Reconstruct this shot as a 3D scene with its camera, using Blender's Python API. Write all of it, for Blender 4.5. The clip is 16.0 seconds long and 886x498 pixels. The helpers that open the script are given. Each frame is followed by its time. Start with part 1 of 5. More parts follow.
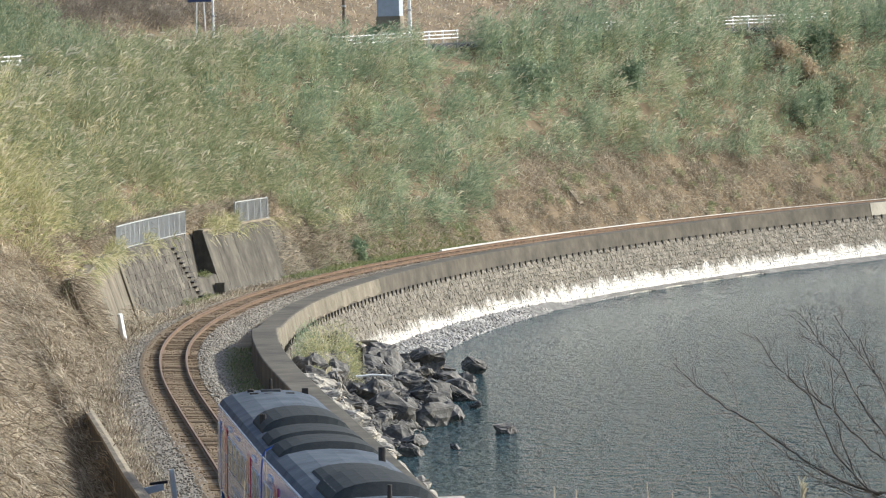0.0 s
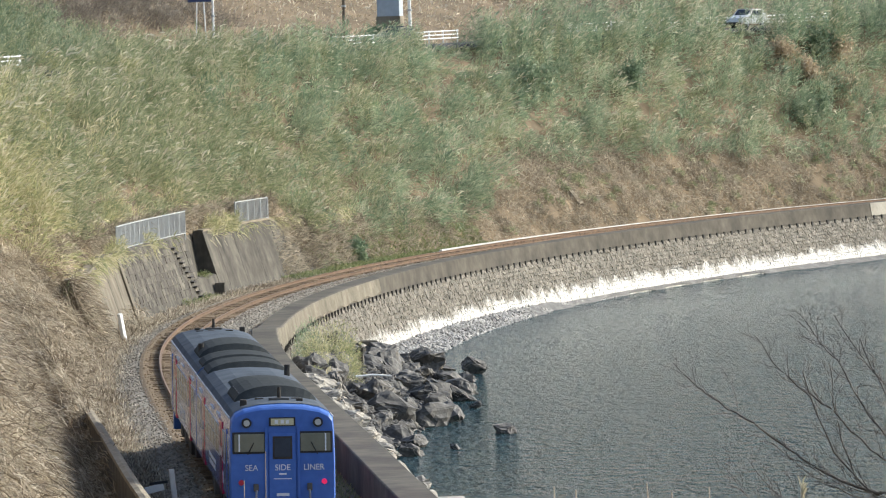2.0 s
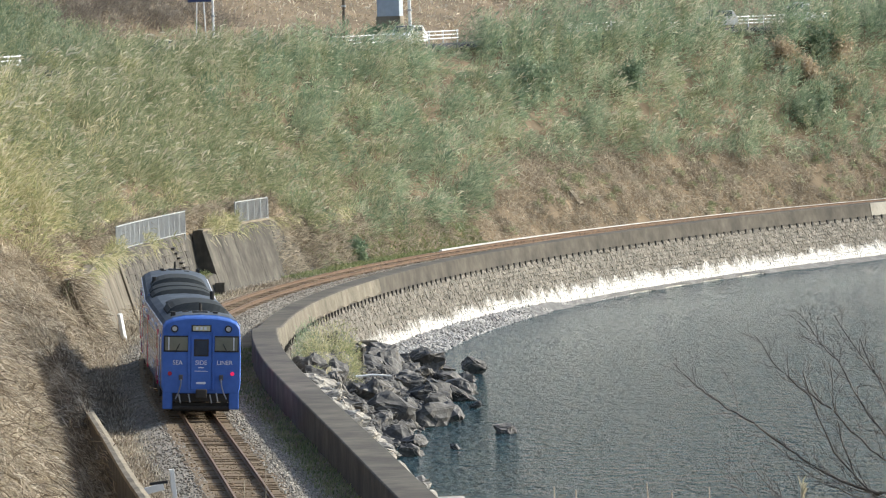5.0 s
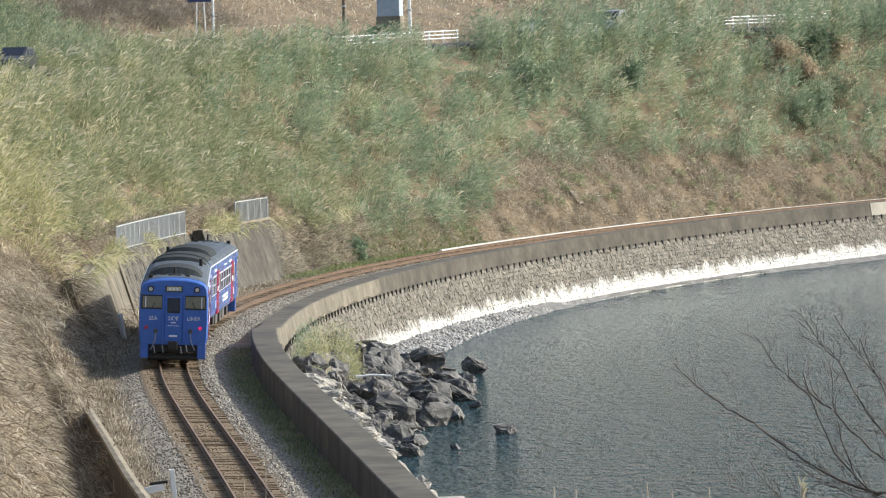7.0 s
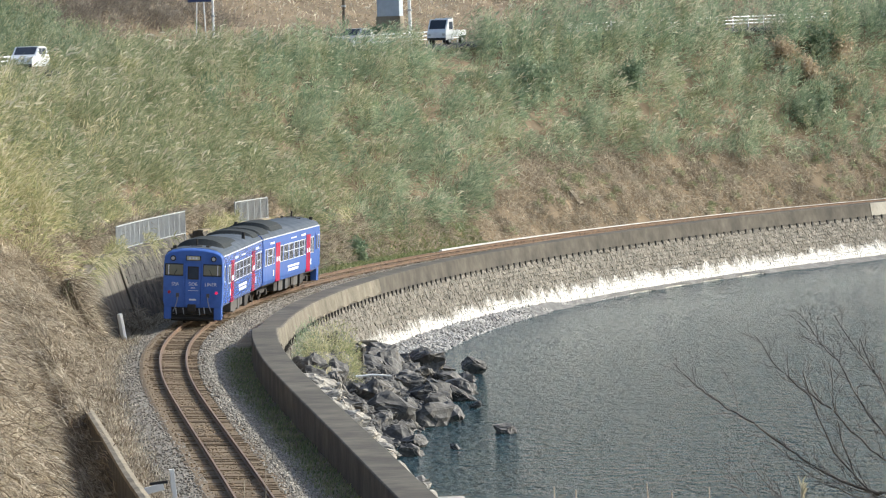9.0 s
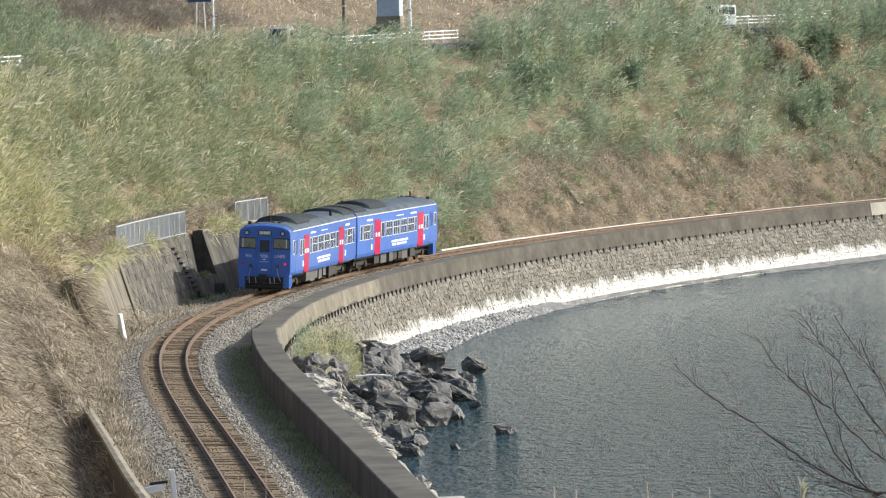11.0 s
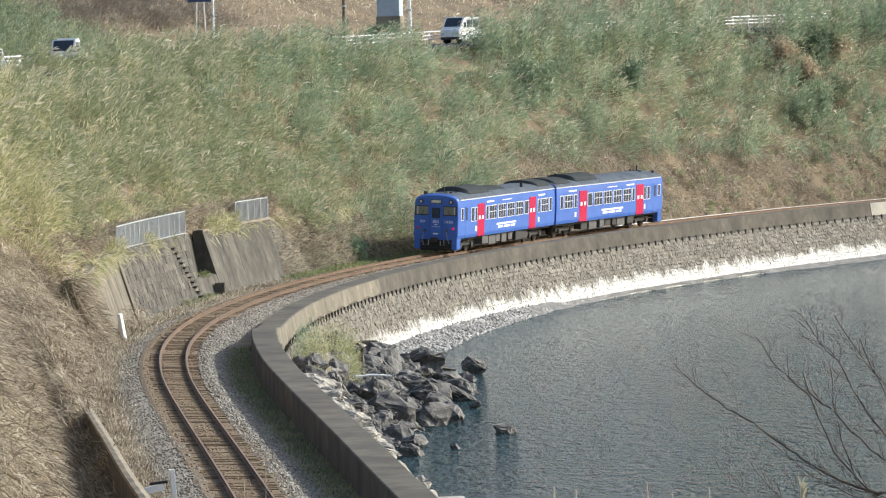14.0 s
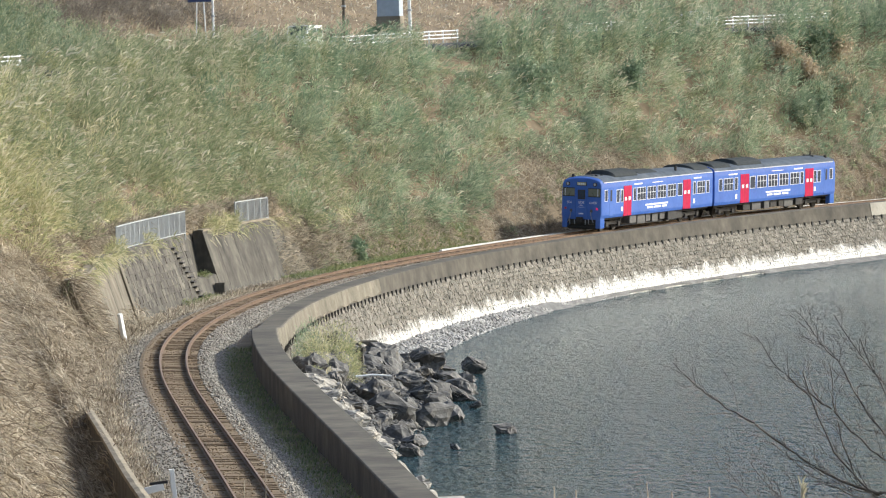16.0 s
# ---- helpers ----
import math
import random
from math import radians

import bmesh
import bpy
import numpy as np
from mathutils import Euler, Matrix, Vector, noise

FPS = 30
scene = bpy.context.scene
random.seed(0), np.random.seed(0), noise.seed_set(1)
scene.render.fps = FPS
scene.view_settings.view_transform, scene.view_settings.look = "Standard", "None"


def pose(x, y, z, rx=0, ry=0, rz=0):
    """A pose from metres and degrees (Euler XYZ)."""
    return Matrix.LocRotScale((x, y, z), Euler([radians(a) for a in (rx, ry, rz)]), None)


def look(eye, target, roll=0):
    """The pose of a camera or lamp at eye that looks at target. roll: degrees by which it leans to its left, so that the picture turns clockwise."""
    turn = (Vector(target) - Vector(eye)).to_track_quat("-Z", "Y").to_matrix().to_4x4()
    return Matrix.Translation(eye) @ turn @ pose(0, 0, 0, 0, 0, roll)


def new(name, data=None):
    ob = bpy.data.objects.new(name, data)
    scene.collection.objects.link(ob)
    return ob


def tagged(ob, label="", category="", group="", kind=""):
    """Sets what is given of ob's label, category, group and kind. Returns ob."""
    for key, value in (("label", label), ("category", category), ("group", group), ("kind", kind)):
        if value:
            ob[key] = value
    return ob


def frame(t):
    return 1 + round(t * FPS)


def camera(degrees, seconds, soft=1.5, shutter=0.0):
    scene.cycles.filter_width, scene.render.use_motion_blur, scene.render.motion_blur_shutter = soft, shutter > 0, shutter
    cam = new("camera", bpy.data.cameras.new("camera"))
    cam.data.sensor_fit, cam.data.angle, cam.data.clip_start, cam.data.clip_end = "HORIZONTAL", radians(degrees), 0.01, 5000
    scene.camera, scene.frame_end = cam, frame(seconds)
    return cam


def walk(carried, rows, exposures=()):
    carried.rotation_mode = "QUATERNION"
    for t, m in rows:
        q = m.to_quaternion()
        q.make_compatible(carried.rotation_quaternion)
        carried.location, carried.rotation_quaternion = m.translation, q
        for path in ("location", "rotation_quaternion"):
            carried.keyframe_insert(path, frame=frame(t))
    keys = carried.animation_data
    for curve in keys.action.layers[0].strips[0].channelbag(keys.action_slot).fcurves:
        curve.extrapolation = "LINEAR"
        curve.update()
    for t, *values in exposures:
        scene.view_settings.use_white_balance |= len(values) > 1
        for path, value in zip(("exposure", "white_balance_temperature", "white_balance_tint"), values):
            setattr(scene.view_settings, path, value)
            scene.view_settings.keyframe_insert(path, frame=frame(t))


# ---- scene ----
cam = camera(9.296, 16.0, soft=1.15)
EYE = (0.0, 0.0, 13.7)
VIEW = look(EYE, (0.0, 1000.0, 13.7 - 1000 * math.tan(radians(2.301))), -1.88)
walk(cam, [(0.0, VIEW), (16.0, VIEW)], exposures=[(0.0, 0.6), (16.0, 0.6)])

# ---- light ----
SUN_EL, SUN_AZ = 30.0, 21.0   # elevation; azimuth from +x towards +y
sun_dir = Vector((math.cos(radians(SUN_AZ)) * math.cos(radians(SUN_EL)), math.sin(radians(SUN_AZ)) * math.cos(radians(SUN_EL)), math.sin(radians(SUN_EL))))
world = bpy.data.worlds.new("world")
scene.world = world
world.use_nodes = True
wn = world.node_tree
sky = wn.nodes.new("ShaderNodeTexSky")
sky.sky_type, sky.sun_disc = "NISHITA", False
sky.sun_elevation, sky.sun_rotation = radians(SUN_EL), radians(90 - SUN_AZ)
sky.air_density, sky.dust_density, sky.ozone_density = 1.0, 2.2, 1.0
wn.links.new(sky.outputs[0], wn.nodes["Background"].inputs[0])
wn.nodes["Background"].inputs[1].default_value = 0.15
sun = new("sun", bpy.data.lights.new("sun", "SUN"))
sun.data.energy, sun.data.angle, sun.data.color = 3.6, radians(0.6), (0.95, 0.965, 0.905)
sun.matrix_basis = look(sun_dir * 300, (0, 0, 0))


# ---- materials ----
def mat(name, colors, scale=1.0, rough=0.8, metal=0.0, bump=0.0, bump_scale=None, spec=0.5, coat=0.0, per="", detail=6.0, stretch=(1, 1, 1), second=None, jitter=0.12, spread=0.28):
    """Noise-mixed colours at two scales; per: 'island' or 'object' adds a random shift of value."""
    m = bpy.data.materials.new(name)
    m.use_nodes = True
    nt = m.node_tree
    N, L = nt.nodes, nt.links
    b = N["Principled BSDF"]
    b.inputs["Roughness"].default_value, b.inputs["Metallic"].default_value = rough, metal
    b.inputs["Specular IOR Level"].default_value = spec
    b.inputs["Coat Weight"].default_value, b.inputs["Coat Roughness"].default_value = coat, 0.08
    geo = N.new("ShaderNodeNewGeometry")
    mp = N.new("ShaderNodeMapping")
    mp.inputs["Scale"].default_value = stretch
    L.new(geo.outputs["Position"], mp.inputs[0])
    n1 = N.new("ShaderNodeTexNoise")
    n1.inputs["Scale"].default_value, n1.inputs["Detail"].default_value = scale, detail
    n1.inputs["Roughness"].default_value = 0.65
    L.new(mp.outputs[0], n1.inputs[0])
    r = N.new("ShaderNodeValToRGB")
    els = r.color_ramp.elements
    k = len(colors)
    els[0].position, els[1].position = 0.3, 0.7
    els[0].color, els[1].color = (*colors[0], 1), (*colors[-1], 1)
    for i in range(1, k - 1):
        e = els.new(0.3 + 0.4 * i / (k - 1))
        e.color = (*colors[i], 1)
    L.new(n1.outputs[0], r.inputs[0])
    out = r.outputs[0]
    n2 = N.new("ShaderNodeTexNoise")
    n2.inputs["Scale"].default_value, n2.inputs["Detail"].default_value = (second or scale * 9), 4.0
    L.new(geo.outputs["Position"], n2.inputs[0])
    hs = N.new("ShaderNodeHueSaturation")
    mr = N.new("ShaderNodeMapRange")
    mr.inputs[1].default_value, mr.inputs[2].default_value = 0.25, 0.75
    mr.inputs[3].default_value, mr.inputs[4].default_value = 1 - jitter, 1 + jitter
    L.new(n2.outputs[0], mr.inputs[0])
    L.new(mr.outputs[0], hs.inputs["Value"])
    L.new(out, hs.inputs["Color"])
    out = hs.outputs[0]
    if per:
        src = geo.outputs["Random Per Island"]
        if per == "object":
            src = N.new("ShaderNodeObjectInfo").outputs["Random"]
        h2 = N.new("ShaderNodeHueSaturation")
        m2 = N.new("ShaderNodeMapRange")
        m2.inputs[3].default_value, m2.inputs[4].default_value = 1 - spread, 1 + spread
        L.new(src, m2.inputs[0])
        L.new(m2.outputs[0], h2.inputs["Value"])
        L.new(out, h2.inputs["Color"])
        out = h2.outputs[0]
    L.new(out, b.inputs["Base Color"])
    if bump:
        bn = N.new("ShaderNodeBump")
        bn.inputs["Strength"].default_value, bn.inputs["Distance"].default_value = min(bump, 1.0), 0.05
        n3 = N.new("ShaderNodeTexNoise")
        n3.inputs["Scale"].default_value, n3.inputs["Detail"].default_value = bump_scale or scale * 5, 8.0
        L.new(mp.outputs[0], n3.inputs[0])
        L.new(n3.outputs[0], bn.inputs["Height"])
        L.new(bn.outputs[0], b.inputs["Normal"])
    return m


def leaf_mat(name, colors, scale=0.12, rough=0.6, translucent=0.25):
    """Blades coloured by patches of the bed and by a random per blade, with some light passing through."""
    m = bpy.data.materials.new(name)
    m.use_nodes = True
    N, L = m.node_tree.nodes, m.node_tree.links
    b = N["Principled BSDF"]
    b.inputs["Roughness"].default_value = rough
    b.inputs["Specular IOR Level"].default_value = 0.3
    geo = N.new("ShaderNodeNewGeometry")
    n1 = N.new("ShaderNodeTexNoise")
    n1.inputs["Scale"].default_value, n1.inputs["Detail"].default_value = scale, 5.0
    L.new(geo.outputs["Position"], n1.inputs[0])
    mx = N.new("ShaderNodeMath")
    mx.operation = "MULTIPLY_ADD"
    mx.inputs[1].default_value, mx.inputs[2].default_value = 0.58, -0.29
    L.new(geo.outputs["Random Per Island"], mx.inputs[0])
    ad = N.new("ShaderNodeMath")
    L.new(n1.outputs[0], ad.inputs[0])
    L.new(mx.outputs[0], ad.inputs[1])
    r = N.new("ShaderNodeValToRGB")
    els = r.color_ramp.elements
    k = len(colors)
    els[0].position, els[1].position = 0.28, 0.74
    els[0].color, els[1].color = (*colors[0], 1), (*colors[-1], 1)
    for i in range(1, k - 1):
        els.new(0.28 + 0.46 * i / (k - 1)).color = (*colors[i], 1)
    L.new(ad.outputs[0], r.inputs[0])
    L.new(r.outputs[0], b.inputs["Base Color"])
    tr = N.new("ShaderNodeBsdfTranslucent")
    L.new(r.outputs[0], tr.inputs[0])
    ms = N.new("ShaderNodeMixShader")
    ms.inputs[0].default_value = translucent
    L.new(b.outputs[0], ms.inputs[1])
    L.new(tr.outputs[0], ms.inputs[2])
    L.new(ms.outputs[0], N["Material Output"].inputs[0])
    return m


def plain(name, color, rough=0.5, metal=0.0, coat=0.0, emit=0.0):
    m = mat(name, [tuple(c * 0.9 for c in color), tuple(min(1, c * 1.1) for c in color)], 3.0, rough, metal, coat=coat, jitter=0.06)
    if emit:
        b = m.node_tree.nodes["Principled BSDF"]
        b.inputs["Emission Color"].default_value = (*color, 1)
        b.inputs["Emission Strength"].default_value = emit
    return m


M_SOIL = mat("dry_soil", [(0.10, 0.075, 0.045), (0.17, 0.125, 0.075), (0.24, 0.18, 0.11)], 0.35, 0.95, bump=0.8, bump_scale=4)
M_BALLAST = mat("ballast", [(0.17, 0.148, 0.118), (0.265, 0.235, 0.19), (0.36, 0.325, 0.27)], 1.2, 0.95, bump=1.0, bump_scale=14, second=22, jitter=0.35)
M_CONC = mat("weathered_concrete", [(0.036, 0.030, 0.022), (0.074, 0.063, 0.046), (0.118, 0.102, 0.076)], 0.45, 0.9, bump=0.06, bump_scale=9, second=1.7, jitter=0.25)
# Stained concrete; its dark tone also stands for shade on the low wall.
M_CONC_DARK = mat("stained_and_shaded_concrete", [(0.035, 0.031, 0.024), (0.08, 0.071, 0.056), (0.14, 0.126, 0.10)], 0.7, 0.92, bump=0.5, bump_scale=8, stretch=(1, 1, 0.4), second=1.6, jitter=0.35)
M_STONE = mat("sea_wall_stone", [(0.115, 0.102, 0.08), (0.175, 0.157, 0.126), (0.25, 0.226, 0.184)], 1.4, 0.9, bump=0.9, bump_scale=7, per="object", jitter=0.25)
M_STONE_FAR = mat("sea_wall_masonry", [(0.115, 0.102, 0.08), (0.175, 0.157, 0.126), (0.25, 0.226, 0.184)], 1.4, 0.9, bump=0.9, bump_scale=7, per="island", jitter=0.25)


def lime_wash(m):
    """White lime deposit on the lowest courses, with a ragged upper edge."""
    N, L = m.node_tree.nodes, m.node_tree.links
    b = N["Principled BSDF"]
    old = b.inputs["Base Color"].links[0].from_socket
    geo = N.new("ShaderNodeNewGeometry")
    sep = N.new("ShaderNodeSeparateXYZ")
    L.new(geo.outputs["Position"], sep.inputs[0])
    n1 = N.new("ShaderNodeTexNoise")
    n1.inputs["Scale"].default_value, n1.inputs["Detail"].default_value = 0.9, 7.0
    n1.inputs["Roughness"].default_value = 0.7
    L.new(geo.outputs["Position"], n1.inputs[0])
    k = N.new("ShaderNodeMath")
    k.operation = "MULTIPLY_ADD"
    k.inputs[1].default_value, k.inputs[2].default_value = 2.6, -1.3
    L.new(n1.outputs[0], k.inputs[0])
    ad = N.new("ShaderNodeMath")
    L.new(sep.outputs[2], ad.inputs[0])
    L.new(k.outputs[0], ad.inputs[1])
    mr = N.new("ShaderNodeMapRange")
    mr.interpolation_type = "SMOOTHSTEP"
    mr.inputs[1].default_value, mr.inputs[2].default_value = -2.45, -3.2
    L.new(ad.outputs[0], mr.inputs[0])
    mx = N.new("ShaderNodeMix")
    mx.data_type = "RGBA"
    L.new(mr.outputs[0], mx.inputs["Factor"])
    L.new(old, mx.inputs["A"])
    mx.inputs["B"].default_value = (0.68, 0.655, 0.60, 1)
    L.new(mx.outputs["Result"], b.inputs["Base Color"])


lime_wash(M_STONE)
lime_wash(M_STONE_FAR)
M_JOINT = mat("wall_joint", [(0.15, 0.135, 0.108), (0.215, 0.195, 0.157)], 2.0, 0.95)
# Near-black for wall joints, the drain box and painted notch shade.
M_NOTCH = mat("dark_gap_and_notch_shade", [(0.03, 0.028, 0.025), (0.06, 0.055, 0.048)], 2.0, 0.95)
lime_wash(M_JOINT)
M_RAIL = mat("rusty_rail", [(0.085, 0.052, 0.031), (0.15, 0.092, 0.054), (0.21, 0.132, 0.08)], 2.0, 0.7, 0.3, second=12)
M_HEAD = mat("worn_rail_head", [(0.17, 0.105, 0.062), (0.27, 0.18, 0.115)], 2.0, 0.55, 0.35)
# Near-white metal: the far rail's sun glint is put into its colour.
M_HEAD_GLINT = mat("sun_glint_rail_head", [(0.78, 0.76, 0.72), (0.9, 0.88, 0.85)], 2.0, 0.32, 1.0)
M_SLEEPER = mat("sleeper_wood", [(0.098, 0.064, 0.033), (0.15, 0.10, 0.055), (0.20, 0.14, 0.08)], 1.5, 0.95, per="object", second=8, jitter=0.3, spread=0.16)
M_SLEEPER_FAR = mat("sleeper_wood_far", [(0.075, 0.05, 0.03), (0.13, 0.09, 0.055), (0.20, 0.145, 0.09)], 1.5, 0.95, per="island", second=8, jitter=0.25)
M_GRAVEL = mat("ballast_stone", [(0.19, 0.168, 0.136), (0.30, 0.268, 0.22), (0.42, 0.382, 0.32)], 1.2, 0.95, per="island", jitter=0.2)
M_BED_STONE = mat("rusty_ballast_stone", [(0.12, 0.082, 0.046), (0.19, 0.134, 0.08), (0.27, 0.20, 0.13)], 1.2, 0.95, per="island", jitter=0.2)
M_PEBBLE = mat("shingle_stone", [(0.17, 0.163, 0.152), (0.29, 0.28, 0.262), (0.44, 0.43, 0.405)], 0.8, 0.9, per="island", jitter=0.2)
M_BED = mat("rusty_track_bed", [(0.115, 0.077, 0.04), (0.17, 0.118, 0.066), (0.225, 0.162, 0.098)], 1.5, 0.95, bump=0.35, bump_scale=14, second=20, jitter=0.3)
M_ROCK = mat("dark_shore_rock", [(0.042, 0.039, 0.035), (0.088, 0.082, 0.073), (0.19, 0.176, 0.154)], 1.3, 0.7, bump=1.0, bump_scale=4, per="object", second=6, jitter=0.3)
M_ROCK_PALE = mat("pale_shore_rock", [(0.22, 0.20, 0.17), (0.36, 0.33, 0.28), (0.48, 0.44, 0.38)], 1.2, 0.85, bump=1.0, bump_scale=5, second=7, jitter=0.2)
M_SHINGLE = mat("beach_shingle", [(0.09, 0.087, 0.083), (0.155, 0.15, 0.142), (0.24, 0.235, 0.225)], 1.6, 0.9, bump=1.0, bump_scale=8, second=9, jitter=0.4)
M_ASPHALT = mat("road_asphalt", [(0.05, 0.05, 0.05), (0.075, 0.073, 0.07)], 1.0, 0.9, bump=0.3, bump_scale=40)
M_REED = leaf_mat("reed_leaf", [(0.186, 0.273, 0.174), (0.296, 0.394, 0.249), (0.406, 0.487, 0.313), (0.65, 0.638, 0.476)], 0.25, translucent=0.42)
M_REED_DEEP = leaf_mat("deep_green_reed_leaf", [(0.13, 0.185, 0.115), (0.21, 0.28, 0.175), (0.30, 0.375, 0.24), (0.46, 0.50, 0.35)], 0.4, translucent=0.42)
M_REED_OLIVE = leaf_mat("olive_reed_leaf", [(0.17, 0.21, 0.115), (0.28, 0.32, 0.175), (0.39, 0.41, 0.24), (0.57, 0.55, 0.39)], 0.4, translucent=0.42)
M_BRUSH = leaf_mat("grey_brown_brush", [(0.17, 0.145, 0.115), (0.27, 0.235, 0.19), (0.38, 0.335, 0.27)], 0.3)
M_REED_GOLD = leaf_mat("yellowing_reed_leaf", [(0.25, 0.28, 0.14), (0.41, 0.41, 0.21), (0.57, 0.53, 0.31), (0.72, 0.66, 0.46)], 0.3, translucent=0.5)
M_STRAW = leaf_mat("dry_straw", [(0.15, 0.118, 0.083), (0.315, 0.262, 0.19), (0.49, 0.42, 0.315), (0.68, 0.61, 0.48)], 0.35)
M_TAN = leaf_mat("tan_hill_grass", [(0.40, 0.33, 0.235), (0.60, 0.51, 0.385), (0.74, 0.66, 0.52)], 0.15)
M_PLUME = leaf_mat("reed_plume", [(0.515, 0.47, 0.325), (0.672, 0.616, 0.448), (0.8, 0.75, 0.582)], 0.3)
M_GRASS = leaf_mat("verge_grass", [(0.14, 0.18, 0.075), (0.23, 0.27, 0.12), (0.37, 0.37, 0.19)], 0.5)
M_SHRUB = leaf_mat("dark_shrub_leaf", [(0.15, 0.21, 0.13), (0.23, 0.30, 0.185), (0.33, 0.40, 0.26)], 0.5)
M_RUST_LEAF = leaf_mat("russet_leaf", [(0.363, 0.286, 0.187), (0.506, 0.407, 0.275), (0.638, 0.528, 0.374)], 0.5)
M_TWIG = mat("grey_bark", [(0.05, 0.044, 0.038), (0.11, 0.097, 0.083), (0.20, 0.182, 0.16)], 6.0, 0.9, bump=0.6, bump_scale=40)
M_VINE = mat("woody_vine", [(0.07, 0.055, 0.042), (0.14, 0.115, 0.09), (0.24, 0.205, 0.165)], 6.0, 0.9)
M_GALV = plain("galvanised_steel", (0.40, 0.42, 0.42), 0.6, 0.1)
M_WHITE = plain("white_paint", (0.78, 0.78, 0.76), 0.5)
M_BLACK = plain("black_rubber", (0.02, 0.02, 0.022), 0.7)
M_IRON = mat("dark_iron", [(0.03, 0.028, 0.026), (0.06, 0.052, 0.045)], 3.0, 0.75, 0.3)

# sea water
M_WATER = bpy.data.materials.new("sea_water")
M_WATER.use_nodes = True
_n, _l = M_WATER.node_tree.nodes, M_WATER.node_tree.links
_b = _n["Principled BSDF"]
_b.inputs["Base Color"].default_value = (0.022, 0.066, 0.080, 1)
_b.inputs["Roughness"].default_value = 0.1
_b.inputs["IOR"].default_value = 1.33
_b.inputs["Specular IOR Level"].default_value = 0.25
_g = _n.new("ShaderNodeNewGeometry")
_mp = _n.new("ShaderNodeMapping")
_mp.inputs["Rotation"].default_value = (0, 0, radians(-25))
_mp.inputs["Scale"].default_value = (1.3, 1.0, 1.0)
_l.new(_g.outputs["Position"], _mp.inputs[0])
_prev = None
for _sc, _st, _di in ((0.3, 0.35, 0.7), (1.2, 0.9, 1.3), (3.0, 1.0, 0.6)):
    _t = _n.new("ShaderNodeTexNoise")
    _t.inputs["Scale"].default_value, _t.inputs["Detail"].default_value = _sc, 3.0
    _l.new(_mp.outputs[0], _t.inputs[0])
    _u = _n.new("ShaderNodeBump")
    _u.inputs["Strength"].default_value, _u.inputs["Distance"].default_value = _st, _di
    _l.new(_t.outputs[0], _u.inputs["Height"])
    if _prev:
        _l.new(_prev.outputs[0], _u.inputs["Normal"])
    _prev = _u
_l.new(_prev.outputs[0], _b.inputs["Normal"])


# ---- building helpers ----
def mesh_ob(name, verts, faces, material, parent=None, smooth=False):
    me = bpy.data.meshes.new(name)
    me.from_pydata([tuple(v) for v in verts], [], faces)
    me.materials.append(material)
    if smooth:
        me.polygons.foreach_set("use_smooth", [True] * len(me.polygons))
    ob = new(name, me)
    ob.parent = parent
    return ob


def part(name, bm, material, parent, label="", smooth=False):
    me = bpy.data.meshes.new(name)
    bm.normal_update()
    bm.to_mesh(me)
    bm.free()
    me.materials.append(material)
    if smooth:
        me.polygons.foreach_set("use_smooth", [True] * len(me.polygons))
    ob = new(name, me)
    ob.parent = parent
    if label:
        ob["label"] = label
    return ob


def box(bm, x0, x1, y0, y1, z0, z1, bevel=0.0, m=None):
    r = bmesh.ops.create_cube(bm, size=1.0)
    t = Matrix.Translation(((x0 + x1) / 2, (y0 + y1) / 2, (z0 + z1) / 2)) @ Matrix.Diagonal((x1 - x0, y1 - y0, z1 - z0, 1))
    bmesh.ops.transform(bm, matrix=(m @ t) if m else t, verts=r["verts"])
    if bevel:
        es = list({e for v in r["verts"] for e in v.link_edges})
        bmesh.ops.bevel(bm, geom=es, offset=bevel, segments=2, affect="EDGES", profile=0.6)
    return bm


def boxed(x0, x1, y0, y1, z0, z1, bevel=0.0):
    return box(bmesh.new(), x0, x1, y0, y1, z0, z1, bevel)


def rod(bm, a, b, r0, r1=None, seg=8):
    a, b = Vector(a), Vector(b)
    d = b - a
    m = Matrix.Translation((a + b) / 2) @ d.to_track_quat("Z", "Y").to_matrix().to_4x4()
    bmesh.ops.create_cone(bm, cap_ends=True, segments=seg, radius1=r0, radius2=r0 if r1 is None else r1, depth=d.length, matrix=m)
    return bm


# ---- the line of the railway: s metres along, l metres to its right, z over the rail head ----
KNOT_S = [-300.0, -60.0, -36.0, -12.0, 12.0, 36.0, 60.0, 84.0, 108.0, 132.0, 156.0, 180.0, 204.0, 228.0, 252.0, 276.0, 300.0, 600.0]
KNOT_H = [-0.13, -0.1156, -0.1059, -0.0963, -0.0866, -0.0904, -0.0864, -0.0474, 0.0263, 0.106, 0.1814, 0.2752, 0.3587, 0.4495, 0.5475, 0.6429, 0.7384, 0.80]
S_LINE = np.arange(-300.0, 600.0, 1.0)
_h = np.interp(S_LINE, KNOT_S, KNOT_H)
_h = np.convolve(np.pad(_h, 6, mode="edge"), np.ones(13) / 13, mode="valid")
X_LINE, Y_LINE = np.cumsum(np.sin(_h)), np.cumsum(np.cos(_h))
X_LINE += -4.94 - X_LINE[300]
Y_LINE += 151.58 - Y_LINE[300]


def at(s, l=0.0, z=0.0):
    """World place of a point beside the line."""
    s = np.asarray(s, float)
    x, y, h = np.interp(s, S_LINE, X_LINE), np.interp(s, S_LINE, Y_LINE), np.interp(s, S_LINE, _h)
    return np.stack(np.broadcast_arrays(x + l * np.cos(h), y - l * np.sin(h), np.asarray(z, float)), -1)


